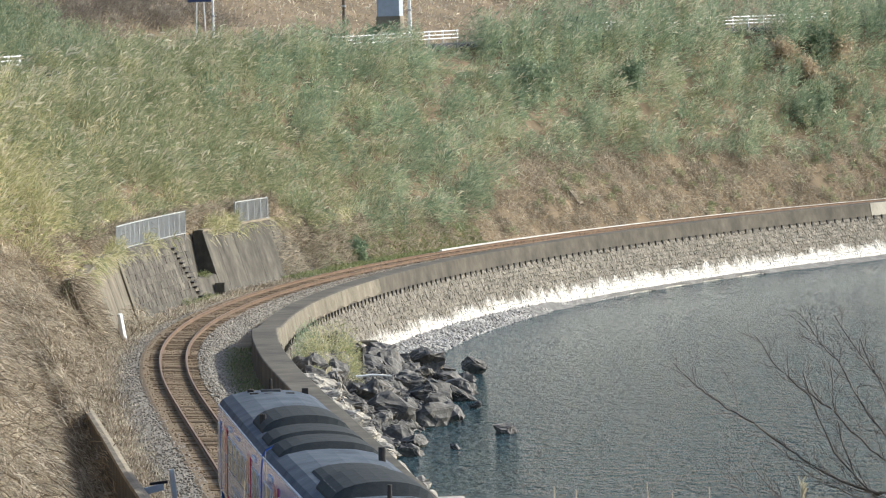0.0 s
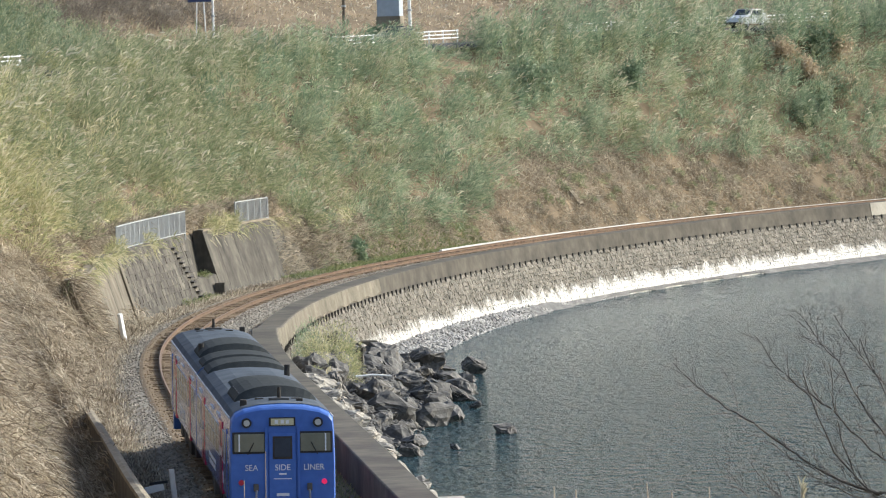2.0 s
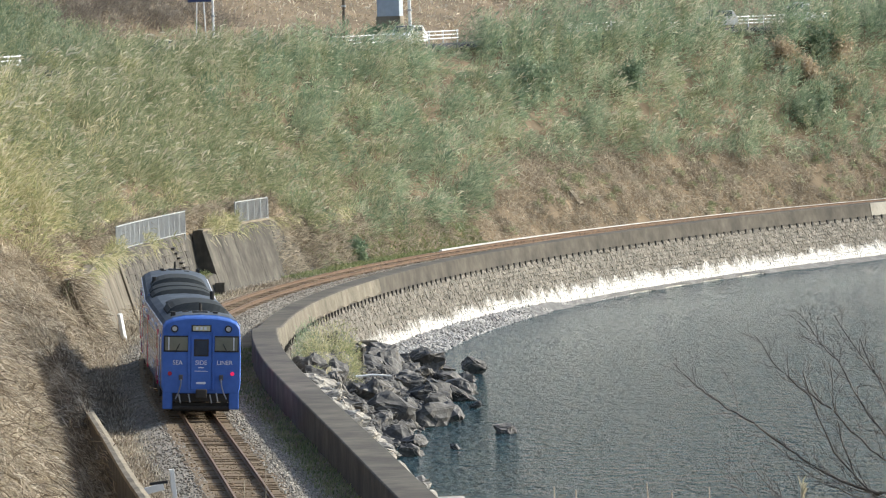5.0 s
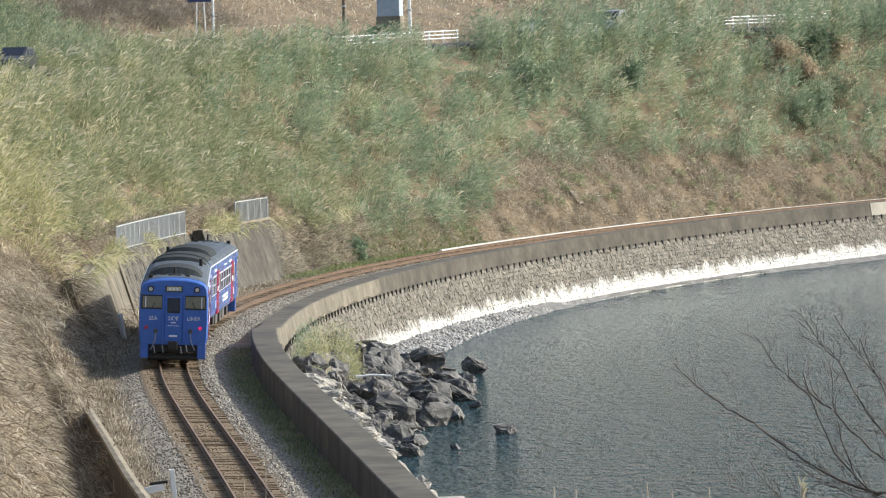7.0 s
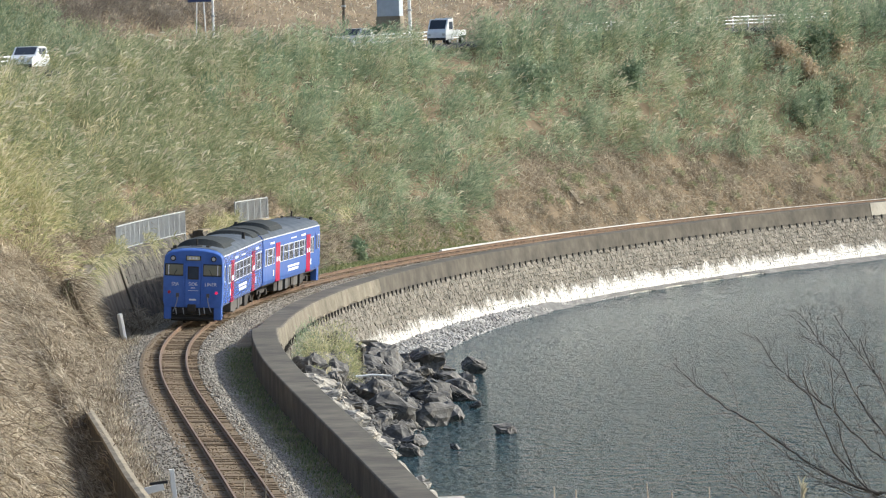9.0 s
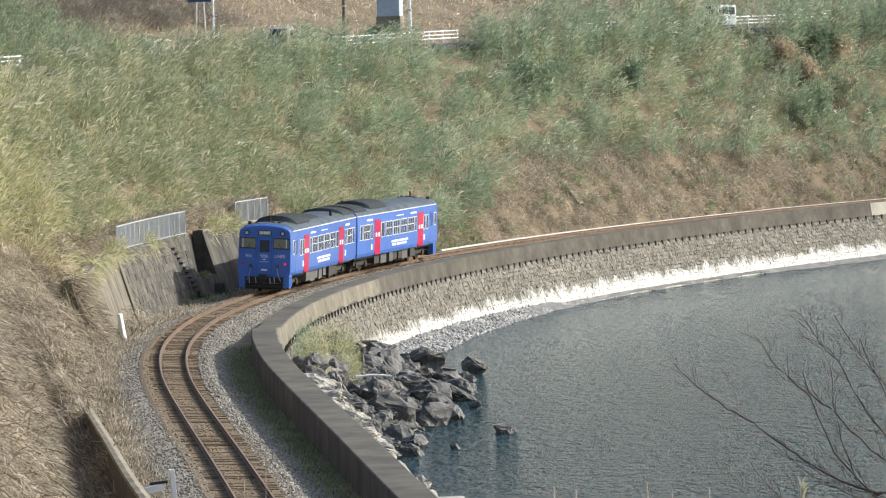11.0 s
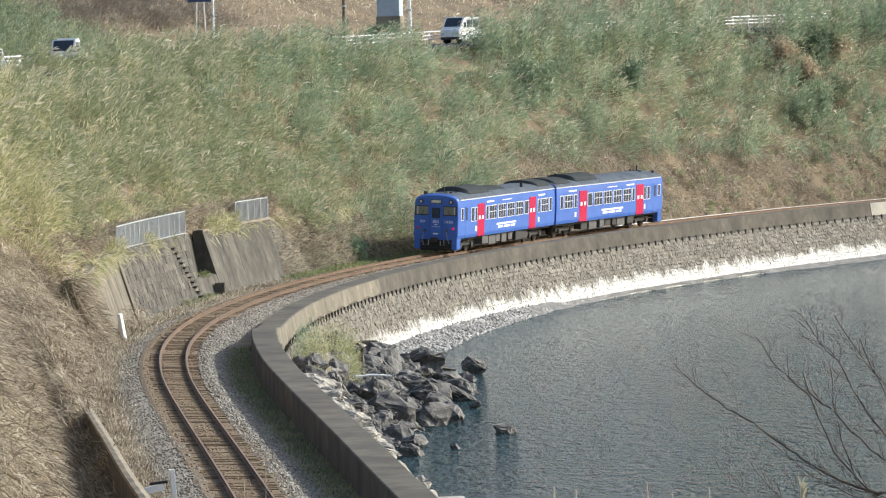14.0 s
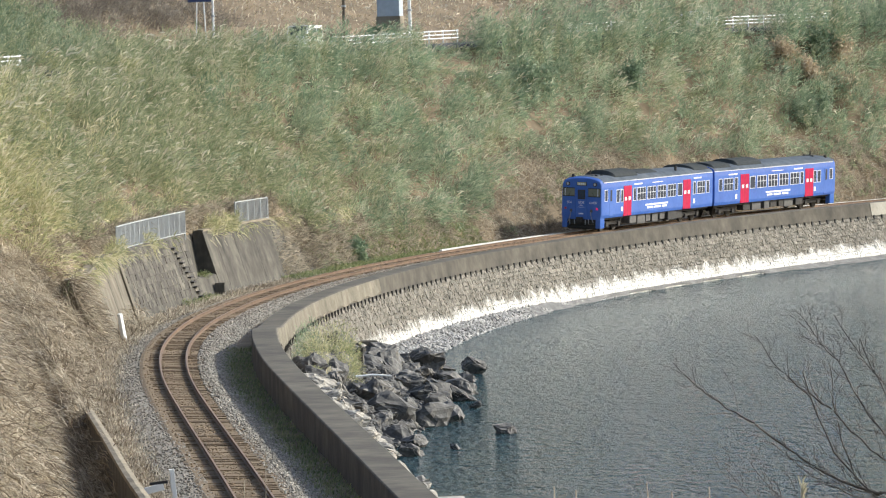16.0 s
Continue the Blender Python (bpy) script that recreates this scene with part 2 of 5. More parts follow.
def line_pose(s, l=0.0, z=0.0, turn=0.0):
    x, y, zz = at(s, l, z)
    return Matrix.Translation((float(x), float(y), float(zz))) @ Matrix.Rotation(turn - float(np.interp(s, S_LINE, _h)), 4, "Z")


def loft(name, ss, profile, material, label="", category="", smooth=False, cap=True, parent=None):
    """Sweeps a profile(s) -> [(l, z), ...] along the line."""
    rows = [at(s, np.array([p[0] for p in profile(s)]), np.array([p[1] for p in profile(s)])) for s in ss]
    k = len(rows[0])
    v = np.concatenate(rows)
    f = [(i * k + j, i * k + j + 1, (i + 1) * k + j + 1, (i + 1) * k + j) for i in range(len(rows) - 1) for j in range(k - 1)]
    if cap:
        f += [tuple(range(k))[::-1], tuple(range((len(rows) - 1) * k, len(rows) * k))]
    ob = mesh_ob(name, v, f, material, parent, smooth)
    if label:
        tagged(ob, label, category, kind="structure")
    return ob


def ramp(x, a, b):
    t = np.clip((np.asarray(x, float) - a) / (b - a), 0, 1)
    return t * t * (3 - 2 * t)


def hill(s, l):
    """Height of the land to the left of the line (l negative)."""
    s, u = np.broadcast_arrays(np.asarray(s, float), -np.asarray(l, float))
    road_l = 19.0
    road_z = 11.9 + 1.2 * ramp(s, 150, 300)
    wall = ramp(s, 104, 108) * (1 - ramp(s, 169, 177))          # a retaining wall holds the bank here
    t = np.clip((u - 4.3) / (road_l - 2.5 - 4.3), 0, 1)
    far = -0.45 + (road_z + 0.3) * (0.62 * t ** 0.8 + 0.38 * t)
    tw = np.clip((u - 5.6) / (road_l - 2.5 - 5.6), 0, 1)
    walled = np.where(u < 5.6, -0.6, 3.1 + (road_z - 3.1) * tw ** 0.9)
    crest = 4.3 + 0.055 * np.clip(s - 55, 0, 60)                # an earth ridge carries on from the low wall
    foot = 5.35 + 0.045 * np.clip(s - 55, 0, 60)
    near = np.where(u < foot, -0.45, -0.45 + 2.1 * (np.minimum(u, 8.0) - foot) + 1.1 * np.clip(u - 8.0, 0, 2) + 0.4 * np.clip(u - 10.0, 0, 10))
    ridge = 0.25 + 0.045 * np.clip(s - 52, 0, 60) - 1.25 * np.abs(u - crest) - 4.0 * ramp(s, 90, 102)
    near = np.where((s > 44) & (s < 110), np.maximum(near, ridge), near)
    low = -0.45 + 0.35 * np.clip(u - 4.7, 0, 20)
    z = far * (1 - wall) + walled * wall
    kn = 1 - ramp(s, 70, 104)
    z = z * (1 - kn) + near * kn
    kl = 1 - ramp(s, -34, -4)
    z = z * (1 - kl) + low * kl
    z = np.where((u > road_l - 3) & (s > 100), np.minimum(z, road_z), z)
    beyond = np.clip(u - 25.0, 0, 300)
    z = z + 0.42 * np.minimum(beyond, 90) * ramp(s, 60, 130)
    z = np.where(u < 4.0, np.minimum(z, -0.45), z)
    return z


# ---- ground, sea, railway ----
WATER_Z = -3.8


def build_ground():
    ss = np.concatenate([np.arange(-290, -40, 6.0), np.arange(-40, 290, 1.5), np.arange(290, 590, 10.0)])
    ls = np.concatenate([[-420, -300, -200, -150, -115], np.arange(-90, -30, 6.0), np.arange(-30, -16, 1.0), np.arange(-16, -3.9, 0.4), [-3.9, -3.2, 0.0, 3.2, 3.9]])
    g = np.array([[(*at(s, l)[:2], float(hill(s, l)) if l < 0 else -0.45) for l in ls] for s in ss])
    for i in range(g.shape[0]):
        for j in range(g.shape[1]):
            if ls[j] < -4.5 and not -23 < ls[j] < -15.5:
                p = Vector(g[i, j]) * 0.35
                g[i, j, 2] += 0.35 * noise.noise(p) + 0.18 * noise.noise(p * 3.1)
    n, k = g.shape[:2]
    f = [(i * k + j, i * k + j + 1, (i + 1) * k + j + 1, (i + 1) * k + j) for i in range(n - 1) for j in range(k - 1)]
    tagged(mesh_ob("ground", g.reshape(-1, 3), f, M_SOIL, smooth=True), "dry brown earth bank rising from the railway", "ground", kind="structure")


build_ground()
tagged(mesh_ob("water", [(-4500, -4500, WATER_Z), (4500, -4500, WATER_Z), (4500, 4500, WATER_Z), (-4500, 4500, WATER_Z)], [(0, 1, 2, 3)], M_WATER),
       "grey-green sea water with small ripples", "sea", kind="structure")

S_TRACK = np.arange(-70, 330, 1.5)


def cant(s):
    return radians(1.2 + 2.2 * float(ramp(s, 25, 75)))


def canted(l, z, s):
    c = cant(s)
    return l * math.cos(c), z - l * math.sin(c)


loft("ballast", S_TRACK, lambda s: [(-3.3, -0.62), (-2.3, -0.42), (-1.55, -0.20), (1.55, -0.29), (2.5, -0.48), (3.5, -0.62)], M_BALLAST, "grey stone ballast along the track", "ballast", cap=False, smooth=True)
loft("track_bed", S_TRACK, lambda s: [canted(-1.45, -0.24, s), canted(-1.3, -0.185, s), canted(0, -0.18, s), canted(1.3, -0.185, s), canted(1.45, -0.24, s)], M_BED, "rust-stained ballast between the sleepers", "track bed", cap=False)
track = tagged(new("railway_track"), "single rusty railway track on wooden sleepers", "railway track", kind="structure")
for side in (-1, 1):
    c = side * 0.565

    def rail_profile(s, c=c):
        pts = [(-.065, -.15), (-.065, -.135), (-.012, -.11), (-.012, -.045), (-.033, -.03), (-.033, -.004), (-.022, 0), (.022, 0), (.033, -.004), (.033, -.03), (.012, -.045), (.012, -.11), (.065, -.135), (.065, -.15)]
        return [canted(c + a, b, s) for a, b in pts]

    loft("rail", S_TRACK, rail_profile, M_RAIL, parent=track)
    # The far left rail takes the near-white head that stands for sun glint.
    for span, m in ((S_TRACK[S_TRACK < 186], M_HEAD), (S_TRACK[S_TRACK > 183.5], M_HEAD_GLINT if side < 0 else M_HEAD)):
        loft("rail_head", span, lambda s, c=c: [canted(c - .03, .004, s), canted(c + .03, .004, s)], m, parent=track, cap=False)

loft("cable_trough", np.arange(190, 330, 1.5), lambda s: [(-1.76, -.30), (-1.76, -.012), (-1.64, -.008), (-1.60, -.02), (-1.58, -.30)], mat("pale_trough_concrete", [(.52, .50, .46), (.68, .66, .62)], 1.0, .85), "pale concrete cable trough beside the far track", "cable trough")


# ---- sea wall ----
def wall_top(s):
    return 0.72 - 0.55 * float(ramp(s, 88, 104))


S_WALL = np.arange(-70, 330, 1.0)
sea_wall = tagged(new("sea_wall"), "weathered concrete sea wall on coursed stone masonry", "sea wall", kind="structure")
loft("concrete_cap", S_WALL, lambda s: [(3.42, -0.75), (3.42, wall_top(s) - .03), (3.46, wall_top(s)), (4.5, wall_top(s)), (4.55, wall_top(s) - .04), (4.68, -0.70), (4.68, -0.9)], M_CONC, parent=sea_wall)
# Lighter overlay on the cap's sea face: sunlight put into the tan colour.
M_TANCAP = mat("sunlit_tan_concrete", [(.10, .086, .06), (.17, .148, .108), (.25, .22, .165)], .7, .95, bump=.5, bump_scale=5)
loft("sunlit_tan_facing", np.arange(78, 150, 1.0), lambda s: [(4.53, wall_top(s) - .03), (4.60, wall_top(s) - .05), (4.73, -0.62 - .1 * math.sin(s * 1.3)), (4.69, -0.66)], M_TANCAP, parent=sea_wall, cap=False)
loft("masonry_core", S_WALL, lambda s: [(3.5, -0.74), (4.55, -0.74), (5.95, -4.6), (3.5, -4.6)], M_JOINT, parent=sea_wall)


# ---- headland under the viewpoint ----
def headland_z(x, y):
    z = 11.9 - 0.12 * max(y, 0.0)
    z = z + (-6.5 - z) * float(ramp(y, 48, 72))
    return z + (-6.5 - z) * float(ramp(x, 14, 34))


def build_headland():
    xs, ys = np.arange(-70, 42, 3.0), np.arange(-90, 78, 3.0)
    v = [(x, y, headland_z(x, y) + (0.2 * noise.noise(Vector((x, y, 0)) * 0.3))) for y in ys for x in xs]
    k = len(xs)
    f = [(i * k + j, i * k + j + 1, (i + 1) * k + j + 1, (i + 1) * k + j) for i in range(len(ys) - 1) for j in range(k - 1)]
    tagged(mesh_ob("ground_headland", v, f, M_SOIL, smooth=True), "grassy headland above the railway", "ground", kind="structure")


build_headland()


# ---- road above the bank ----
def road_z(s):
    return 12.02 + 1.15 * float(ramp(s, 150, 300))


loft("road", np.arange(90, 400, 3.0), lambda s: [(-16.2, road_z(s) - .25), (-16.4, road_z(s)), (-22.6, road_z(s)), (-22.8, road_z(s) - .25)], M_ASPHALT, "grey asphalt coast road on the hillside", "road", cap=False)


def guard_rail(s0, s1, l=-22.2, pipes=3):
    g = tagged(new("guard_rail"), "white three-pipe guard rail beside the coast road", "guard rail", group="guard rails of the road")
    ss = np.arange(s0, s1 + .1, 2.0)
    for s in ss:
        p = at(s, l, road_z(s))
        part("post", rod(bmesh.new(), p - np.array([0, 0, .3]), p + np.array([0, 0, .95]), .06, seg=8), M_WHITE, g)
    for k in range(pipes):
        loft("pipe", ss, lambda s, k=k: [(l + .07 + .05 * math.cos(a), road_z(s) + .35 + .26 * k + .05 * math.sin(a)) for a in np.arange(0, 6.4, 6.28 / 6)], M_WHITE, parent=g)
    return g


guard_rail(222, 240)
guard_rail(255, 290)
guard_rail(160, 172)


# ---- retaining wall, fences, wall ladder ----
def ret_top(s):
    return 3.05 - 2.3 * float(ramp(s, 165, 174)) - 0.5 * (1 - float(ramp(s, 110, 118)))


retaining = tagged(new("wall_retaining"), "stained sloping concrete retaining wall beside the track", "retaining wall", kind="structure")
M_LOWALL = mat("sandy_old_concrete", [(.17, .14, .10), (.26, .22, .16), (.34, .295, .22)], 1.2, .95, bump=.6)
M_BLOCK = mat("mottled_blockwork", [(0.04, 0.036, 0.029), (0.09, 0.08, 0.064), (0.165, 0.148, 0.12)], 0.8, 0.92, bump=0.8, bump_scale=7, per="object", second=2.6, jitter=0.4, spread=0.32)
M_RIB = mat("streaked_pale_concrete", [(.09, .076, .055), (.155, .134, .10), (.235, .205, .155)], 1.6, .95, bump=.4, stretch=(1, 1, .3))


def slope(top, out=0.0):
    """Battered wall profile up to top, its face moved out by out."""
    return [(-4.0 + out, -.75), (-4.25 + out, -.1), (-5.2 + out, top - .06), (-5.24 + out, top), (-5.75, top), (-5.75, -.8)]


for a, b, m in ((104.5, 121.6, M_RIB), (122.4, 144.0, M_CONC_DARK), (149.0, 174, M_CONC_DARK)):
    loft("wall_section", np.append(np.arange(a, b, .8), b), lambda s: slope(ret_top(s)), m, parent=retaining)
loft("wall_rib", [121.6, 122.0, 122.4], lambda s: slope(ret_top(s) + .02, .10), M_RIB, parent=retaining)
loft("wall_coping", np.append(np.arange(149.0, 168, .8), 168), lambda s: [(-5.16, ret_top(s) - .05), (-5.16, ret_top(s) + .06), (-5.6, ret_top(s) + .06)], M_LOWALL, parent=retaining, cap=False)
loft("recess_back", np.arange(143.4, 149.7, .8), lambda s: [(-5.2, -.7), (-5.3, -.1), (-5.85, 2.85), (-6.2, 2.85), (-6.2, -.7)], M_CONC_DARK, parent=retaining)
loft("recess_sill", [144.0, 146.5, 149.0], lambda s: [(-4.02, -.75), (-4.27, -.1), (-4.50, .62), (-4.62, .68), (-5.3, .68), (-5.3, -.75)], M_CONC_DARK, parent=retaining)
for s in np.arange(151.6, 172, 4.6):
    loft("wall_joint", [s, s + .05], lambda q: [(-4.243, -.1), (-5.19, ret_top(q) - .06), (-5.205, ret_top(q) - .06), (-4.255, -.1)], M_NOTCH, parent=retaining)
for s in (106.5, 109.8, 113.0, 116.4, 119.2):
    loft("wall_joint", [s, s + .12], lambda q: [(-4.243, -.1), (-5.19, ret_top(q) - .06), (-5.205, ret_top(q) - .06), (-4.255, -.1)], M_CONC_DARK, parent=retaining)
drain_box = tagged(new("drain_box"), "small dark concrete drain box at the foot of the retaining wall", "drain box")
drain_box.matrix_basis = line_pose(147.4, -3.95, -.55)
part("body", box(box(box(boxed(-.28, .28, -.3, -.22, 0, .78, .02), -.28, .28, .22, .3, 0, .78, .02), -.28, -.2, -.22, .22, 0, .78, .0), .2, .28, -.22, .22, 0, .78, .0), M_CONC_DARK, drain_box)
part("base", boxed(-.2, .2, -.22, .22, 0, .2), M_NOTCH, drain_box)

ladder = tagged(new("wall_ladder"), "dark iron step rungs climbing the concrete retaining wall", "ladder")
for k in range(11):
    t = k / 10
    z = -.25 + 2.75 * t
    l = -4.2 - 1.0 * (z + .1) / 3.05
    s = 142.6 - 3.0 * t
    bm = bmesh.new()
    m = line_pose(s, l + .06, z)
    box(bm, -.10, .14, -.40, .40, -.035, .035, .01, m)
    part("rung", bm, M_IRON, ladder)


def fence(s0, s1, z, l=-5.45, high=1.32):
    g = tagged(new("mesh_fence"), "pale galvanised steel fence on the retaining wall", "fence", group="fences on the wall")
    for s in np.arange(s0, s1 + .05, 1.5):
        p = at(s, l, z - .3)
        part("post", rod(bmesh.new(), p, p + np.array([0, 0, high + .3]), .045, seg=8), M_GALV, g)
    for s in np.arange(s0 + .2, s1, .27):
        p = at(s, l, z + .05)
        part("picket", rod(bmesh.new(), p, p + np.array([0, 0, high - .1]), .03, seg=5), M_GALV, g)
    for zz in (z + .08, z + high - .05):
        loft("top_rail" if zz > z + 1 else "bottom_rail", np.arange(s0, s1 + .1, .75), lambda s, zz=zz: [(l - .03, zz - .025), (l + .03, zz - .025), (l + .03, zz + .025), (l - .03, zz + .025), (l - .03, zz - .025)], M_GALV, parent=g)


fence(124.5, 145.5, 3.0)
fence(158.6, 166.6, 3.0)

# low wall along the foot of the near bank
def low_top(s):
    return 1.75 - 0.027 * (s + 8)


# Dark material puts the shade of the wall's near face into its colour.
loft("wall_low", np.arange(-30, 58, 1.5), lambda s: [(-3.75, -.7), (-3.9, low_top(s) + .02 * math.sin(s * .37)), (-4.08, low_top(s) + .02 + .02 * math.sin(s * .37)), (-4.1, -.7)], M_CONC_DARK, "low concrete wall along the foot of the overgrown bank", "wall")


# Lighter tan top: sunlight on the crest is put into the colour.
loft("wall_low_coping", np.arange(-29.5, 58, 1.5), lambda s: [(-3.84, low_top(s) - .06), (-3.85, low_top(s) + .06), (-4.0, low_top(s) + .10 + .02 * math.sin(s * 1.7)), (-4.13, low_top(s) + .06), (-4.14, low_top(s) - .05)], M_LOWALL, "crumbling tan top of a low concrete wall, sunlight put into its colour", "wall")


chute = loft("drain_chute", [225.3, 225.6, 226.0], lambda s: [(l, float(hill(225.6, l)) + .34) for l in (-5.35, -5.8, -6.2, -6.7)] + [(-6.7, float(hill(225.6, -6.7)) - .3), (-5.35, float(hill(225.6, -5.35)) - .3)], M_LOWALL)
tagged(chute, "pale concrete drain chute on the dry bank", "drain chute")


# ---- sea wall stonework ----
FACE0, FACE1 = np.array((4.64, -0.80)), np.array((6.02, -4.5))
FACE_N = np.array((FACE0[1] - FACE1[1], FACE1[0] - FACE0[0]))
FACE_N = FACE_N / np.hypot(*FACE_N)


def stone_corners(s0, s1, t0, t1, depth, rnd):
    """Eight corners of one stone in the battered face."""
    out = []
    for d, g in ((0.02, 0.0), (depth, 0.018)):
        for s, t in ((s0 + g, t0 + g * .3), (s1 - g, t0 + g * .3), (s1 - g, t1 - g * .3), (s0 + g, t1 - g * .3)):
            q = FACE0 + (FACE1 - FACE0) * t + FACE_N * (d + (rnd.uniform(-.03, .03) if g else 0))
            out.append(at(s + rnd.uniform(-.05, .05), q[0], q[1] + rnd.uniform(-.025, .025)))
    return out


STONE_FACES = [(4, 5, 6, 7), (0, 1, 5, 4), (1, 2, 6, 5), (2, 3, 7, 6), (3, 0, 4, 7)]


def build_masonry():
    rnd = random.Random(3)
    far = ([], [])
    courses = 16
    for c in range(courses):
        s = 84.0 + rnd.uniform(0, .4)
        while s < 292:
            w = rnd.uniform(.22, .44)
            j = rnd.uniform(-.012, .012)
            t0, t1 = c / courses + .001 + j, (c + 1) / courses - .001 + j + rnd.uniform(-.006, .006)
            pts = stone_corners(s, s + w - .012, t0, t1, .022 + rnd.uniform(0, .022), rnd)
            if 98.5 < s < 104.5:
                o = np.mean(pts, axis=0)
                ob = mesh_ob("stone", [p - o for p in pts], STONE_FACES, M_STONE, sea_wall)
                ob.location = tuple(o)
            else:
                v, f = far
                f += [tuple(i + len(v) for i in q) for q in STONE_FACES]
                v += pts
            s += w
    ob = mesh_ob("stonework", *far, M_STONE_FAR, sea_wall)
    ob["kind"], ob["label"] = "stuff", "rough grey sea wall stones, lime-white near the water"


def build_blockwork():
    """Rough blocks that face the wall round the step irons."""
    rnd = random.Random(17)
    rows = 8
    for c in range(rows):
        s = 122.5 + .3 * (c % 2)
        while s < 143.4:
            w = rnd.uniform(.4, .85)
            hi = ret_top(s) - .1
            z0, z1 = -.1 + (hi + .1) * c / rows + .004, -.1 + (hi + .1) * (c + 1) / rows - .004
            pts = []
            for d, g in ((-.02, 0), (.02 + rnd.uniform(0, .03), .012)):
                for a, z in ((s + g, z0 + g), (s + w - .012 - g, z0 + g), (s + w - .012 - g, z1 - g), (s + g, z1 - g)):
                    pts.append(at(a, -4.25 - .95 * (z + .1) / (hi + .14) + d, z))
            o = np.mean(pts, axis=0)
            ob = mesh_ob("block", [q - o for q in pts], STONE_FACES, M_BLOCK, retaining)
            ob.location = tuple(o)
            s += w


# Dark boxes proud of the face stand for the shade in the drain notches.
for s in np.arange(100, 290, 1.28):
    bm = bmesh.new()
    box(bm, -.02, .10, -.10, .10, -.20, .10, .0, line_pose(s, 4.66, -.80))
    part("drain_notch_shade", bm, M_NOTCH, sea_wall)
# paler patched stretch of the cap
loft("patched_cap", np.arange(252, 292, 1.5), lambda s: [(4.40, .178), (4.58, .17), (4.72, -.72), (4.70, -.74)], mat("pale_patched_concrete", [(.26, .235, .19), (.36, .33, .27), (.44, .41, .35)], .8, .9, bump=.4), parent=sea_wall, cap=False)


# ---- shore ----
def rock_edge(s):
    return float(np.interp(s, [20, 45, 65, 76, 90, 109, 122, 130, 136], [7.2, 7.6, 8.0, 8.9, 11.4, 12.6, 12.7, 10.5, 7.2]))


def bank_z(s, l):
    e = rock_edge(s)
    top = float(np.interp(s, [20, 70, 100, 120, 136], [-1.6, -1.4, -1.6, -1.9, -3.2]))
    t = np.clip((l - 6.3) / max(e - 6.3, .1), 0, 1)
    return top + (-3.95 - top) * t ** .75


loft("shore_bank", np.arange(-30, 138, 1.5), lambda s: [(l, bank_z(s, l)) for l in 4.7 + (rock_edge(s) + .8 - 4.7) * np.linspace(0, 1, 9)] , M_SHINGLE, "stony shore against the sea wall", "shore", cap=False)


def beach_edge(s):
    return float(np.interp(s, [100, 125, 140, 158, 181, 195, 205, 232, 240, 262, 280], [7.5, 9.0, 8.6, 7.7, 6.7, 6.1, 5.7, 5.7, 6.5, 6.6, 5.8]))


loft("beach", np.arange(98, 284, 1.5), lambda s: [(5.2, -3.25), (5.9, -3.42 if s < 190 else -3.65), (beach_edge(s) + .25 * math.sin(s * .9), -3.79), (beach_edge(s) + 1.5, -4.1)], M_SHINGLE, "strip of grey shingle beach below the sea wall", "beach", cap=False, smooth=True)


def boulder_mesh(seed, material):
    rnd = random.Random(seed)
    bm = bmesh.new()
    for _ in range(26):
        v = Vector((rnd.gauss(0, 1), rnd.gauss(0, 1), rnd.gauss(0, 1))).normalized()
        v = Vector((v.x * .62, v.y * .5, v.z * .42)) * rnd.uniform(.82, 1.05)
        bm.verts.new(v)
    bmesh.ops.convex_hull(bm, input=bm.verts)
    bmesh.ops.delete(bm, geom=[v for v in bm.verts if not v.link_faces], context="VERTS")
    bmesh.ops.subdivide_edges(bm, edges=bm.edges, cuts=3, use_grid_fill=True)
    for v in bm.verts:
        q = v.co + Vector((seed * 1.7, 0, seed * .6))
        v.co *= 1 + .34 * noise.noise(q * 2.6) + .26 * (.4 - abs(noise.noise(q * 5.5))) + .12 * noise.noise(q * 13)
    me = bpy.data.meshes.new("boulder")
    bm.to_mesh(me)
    bm.free()
    me.materials.append(material)
    return me


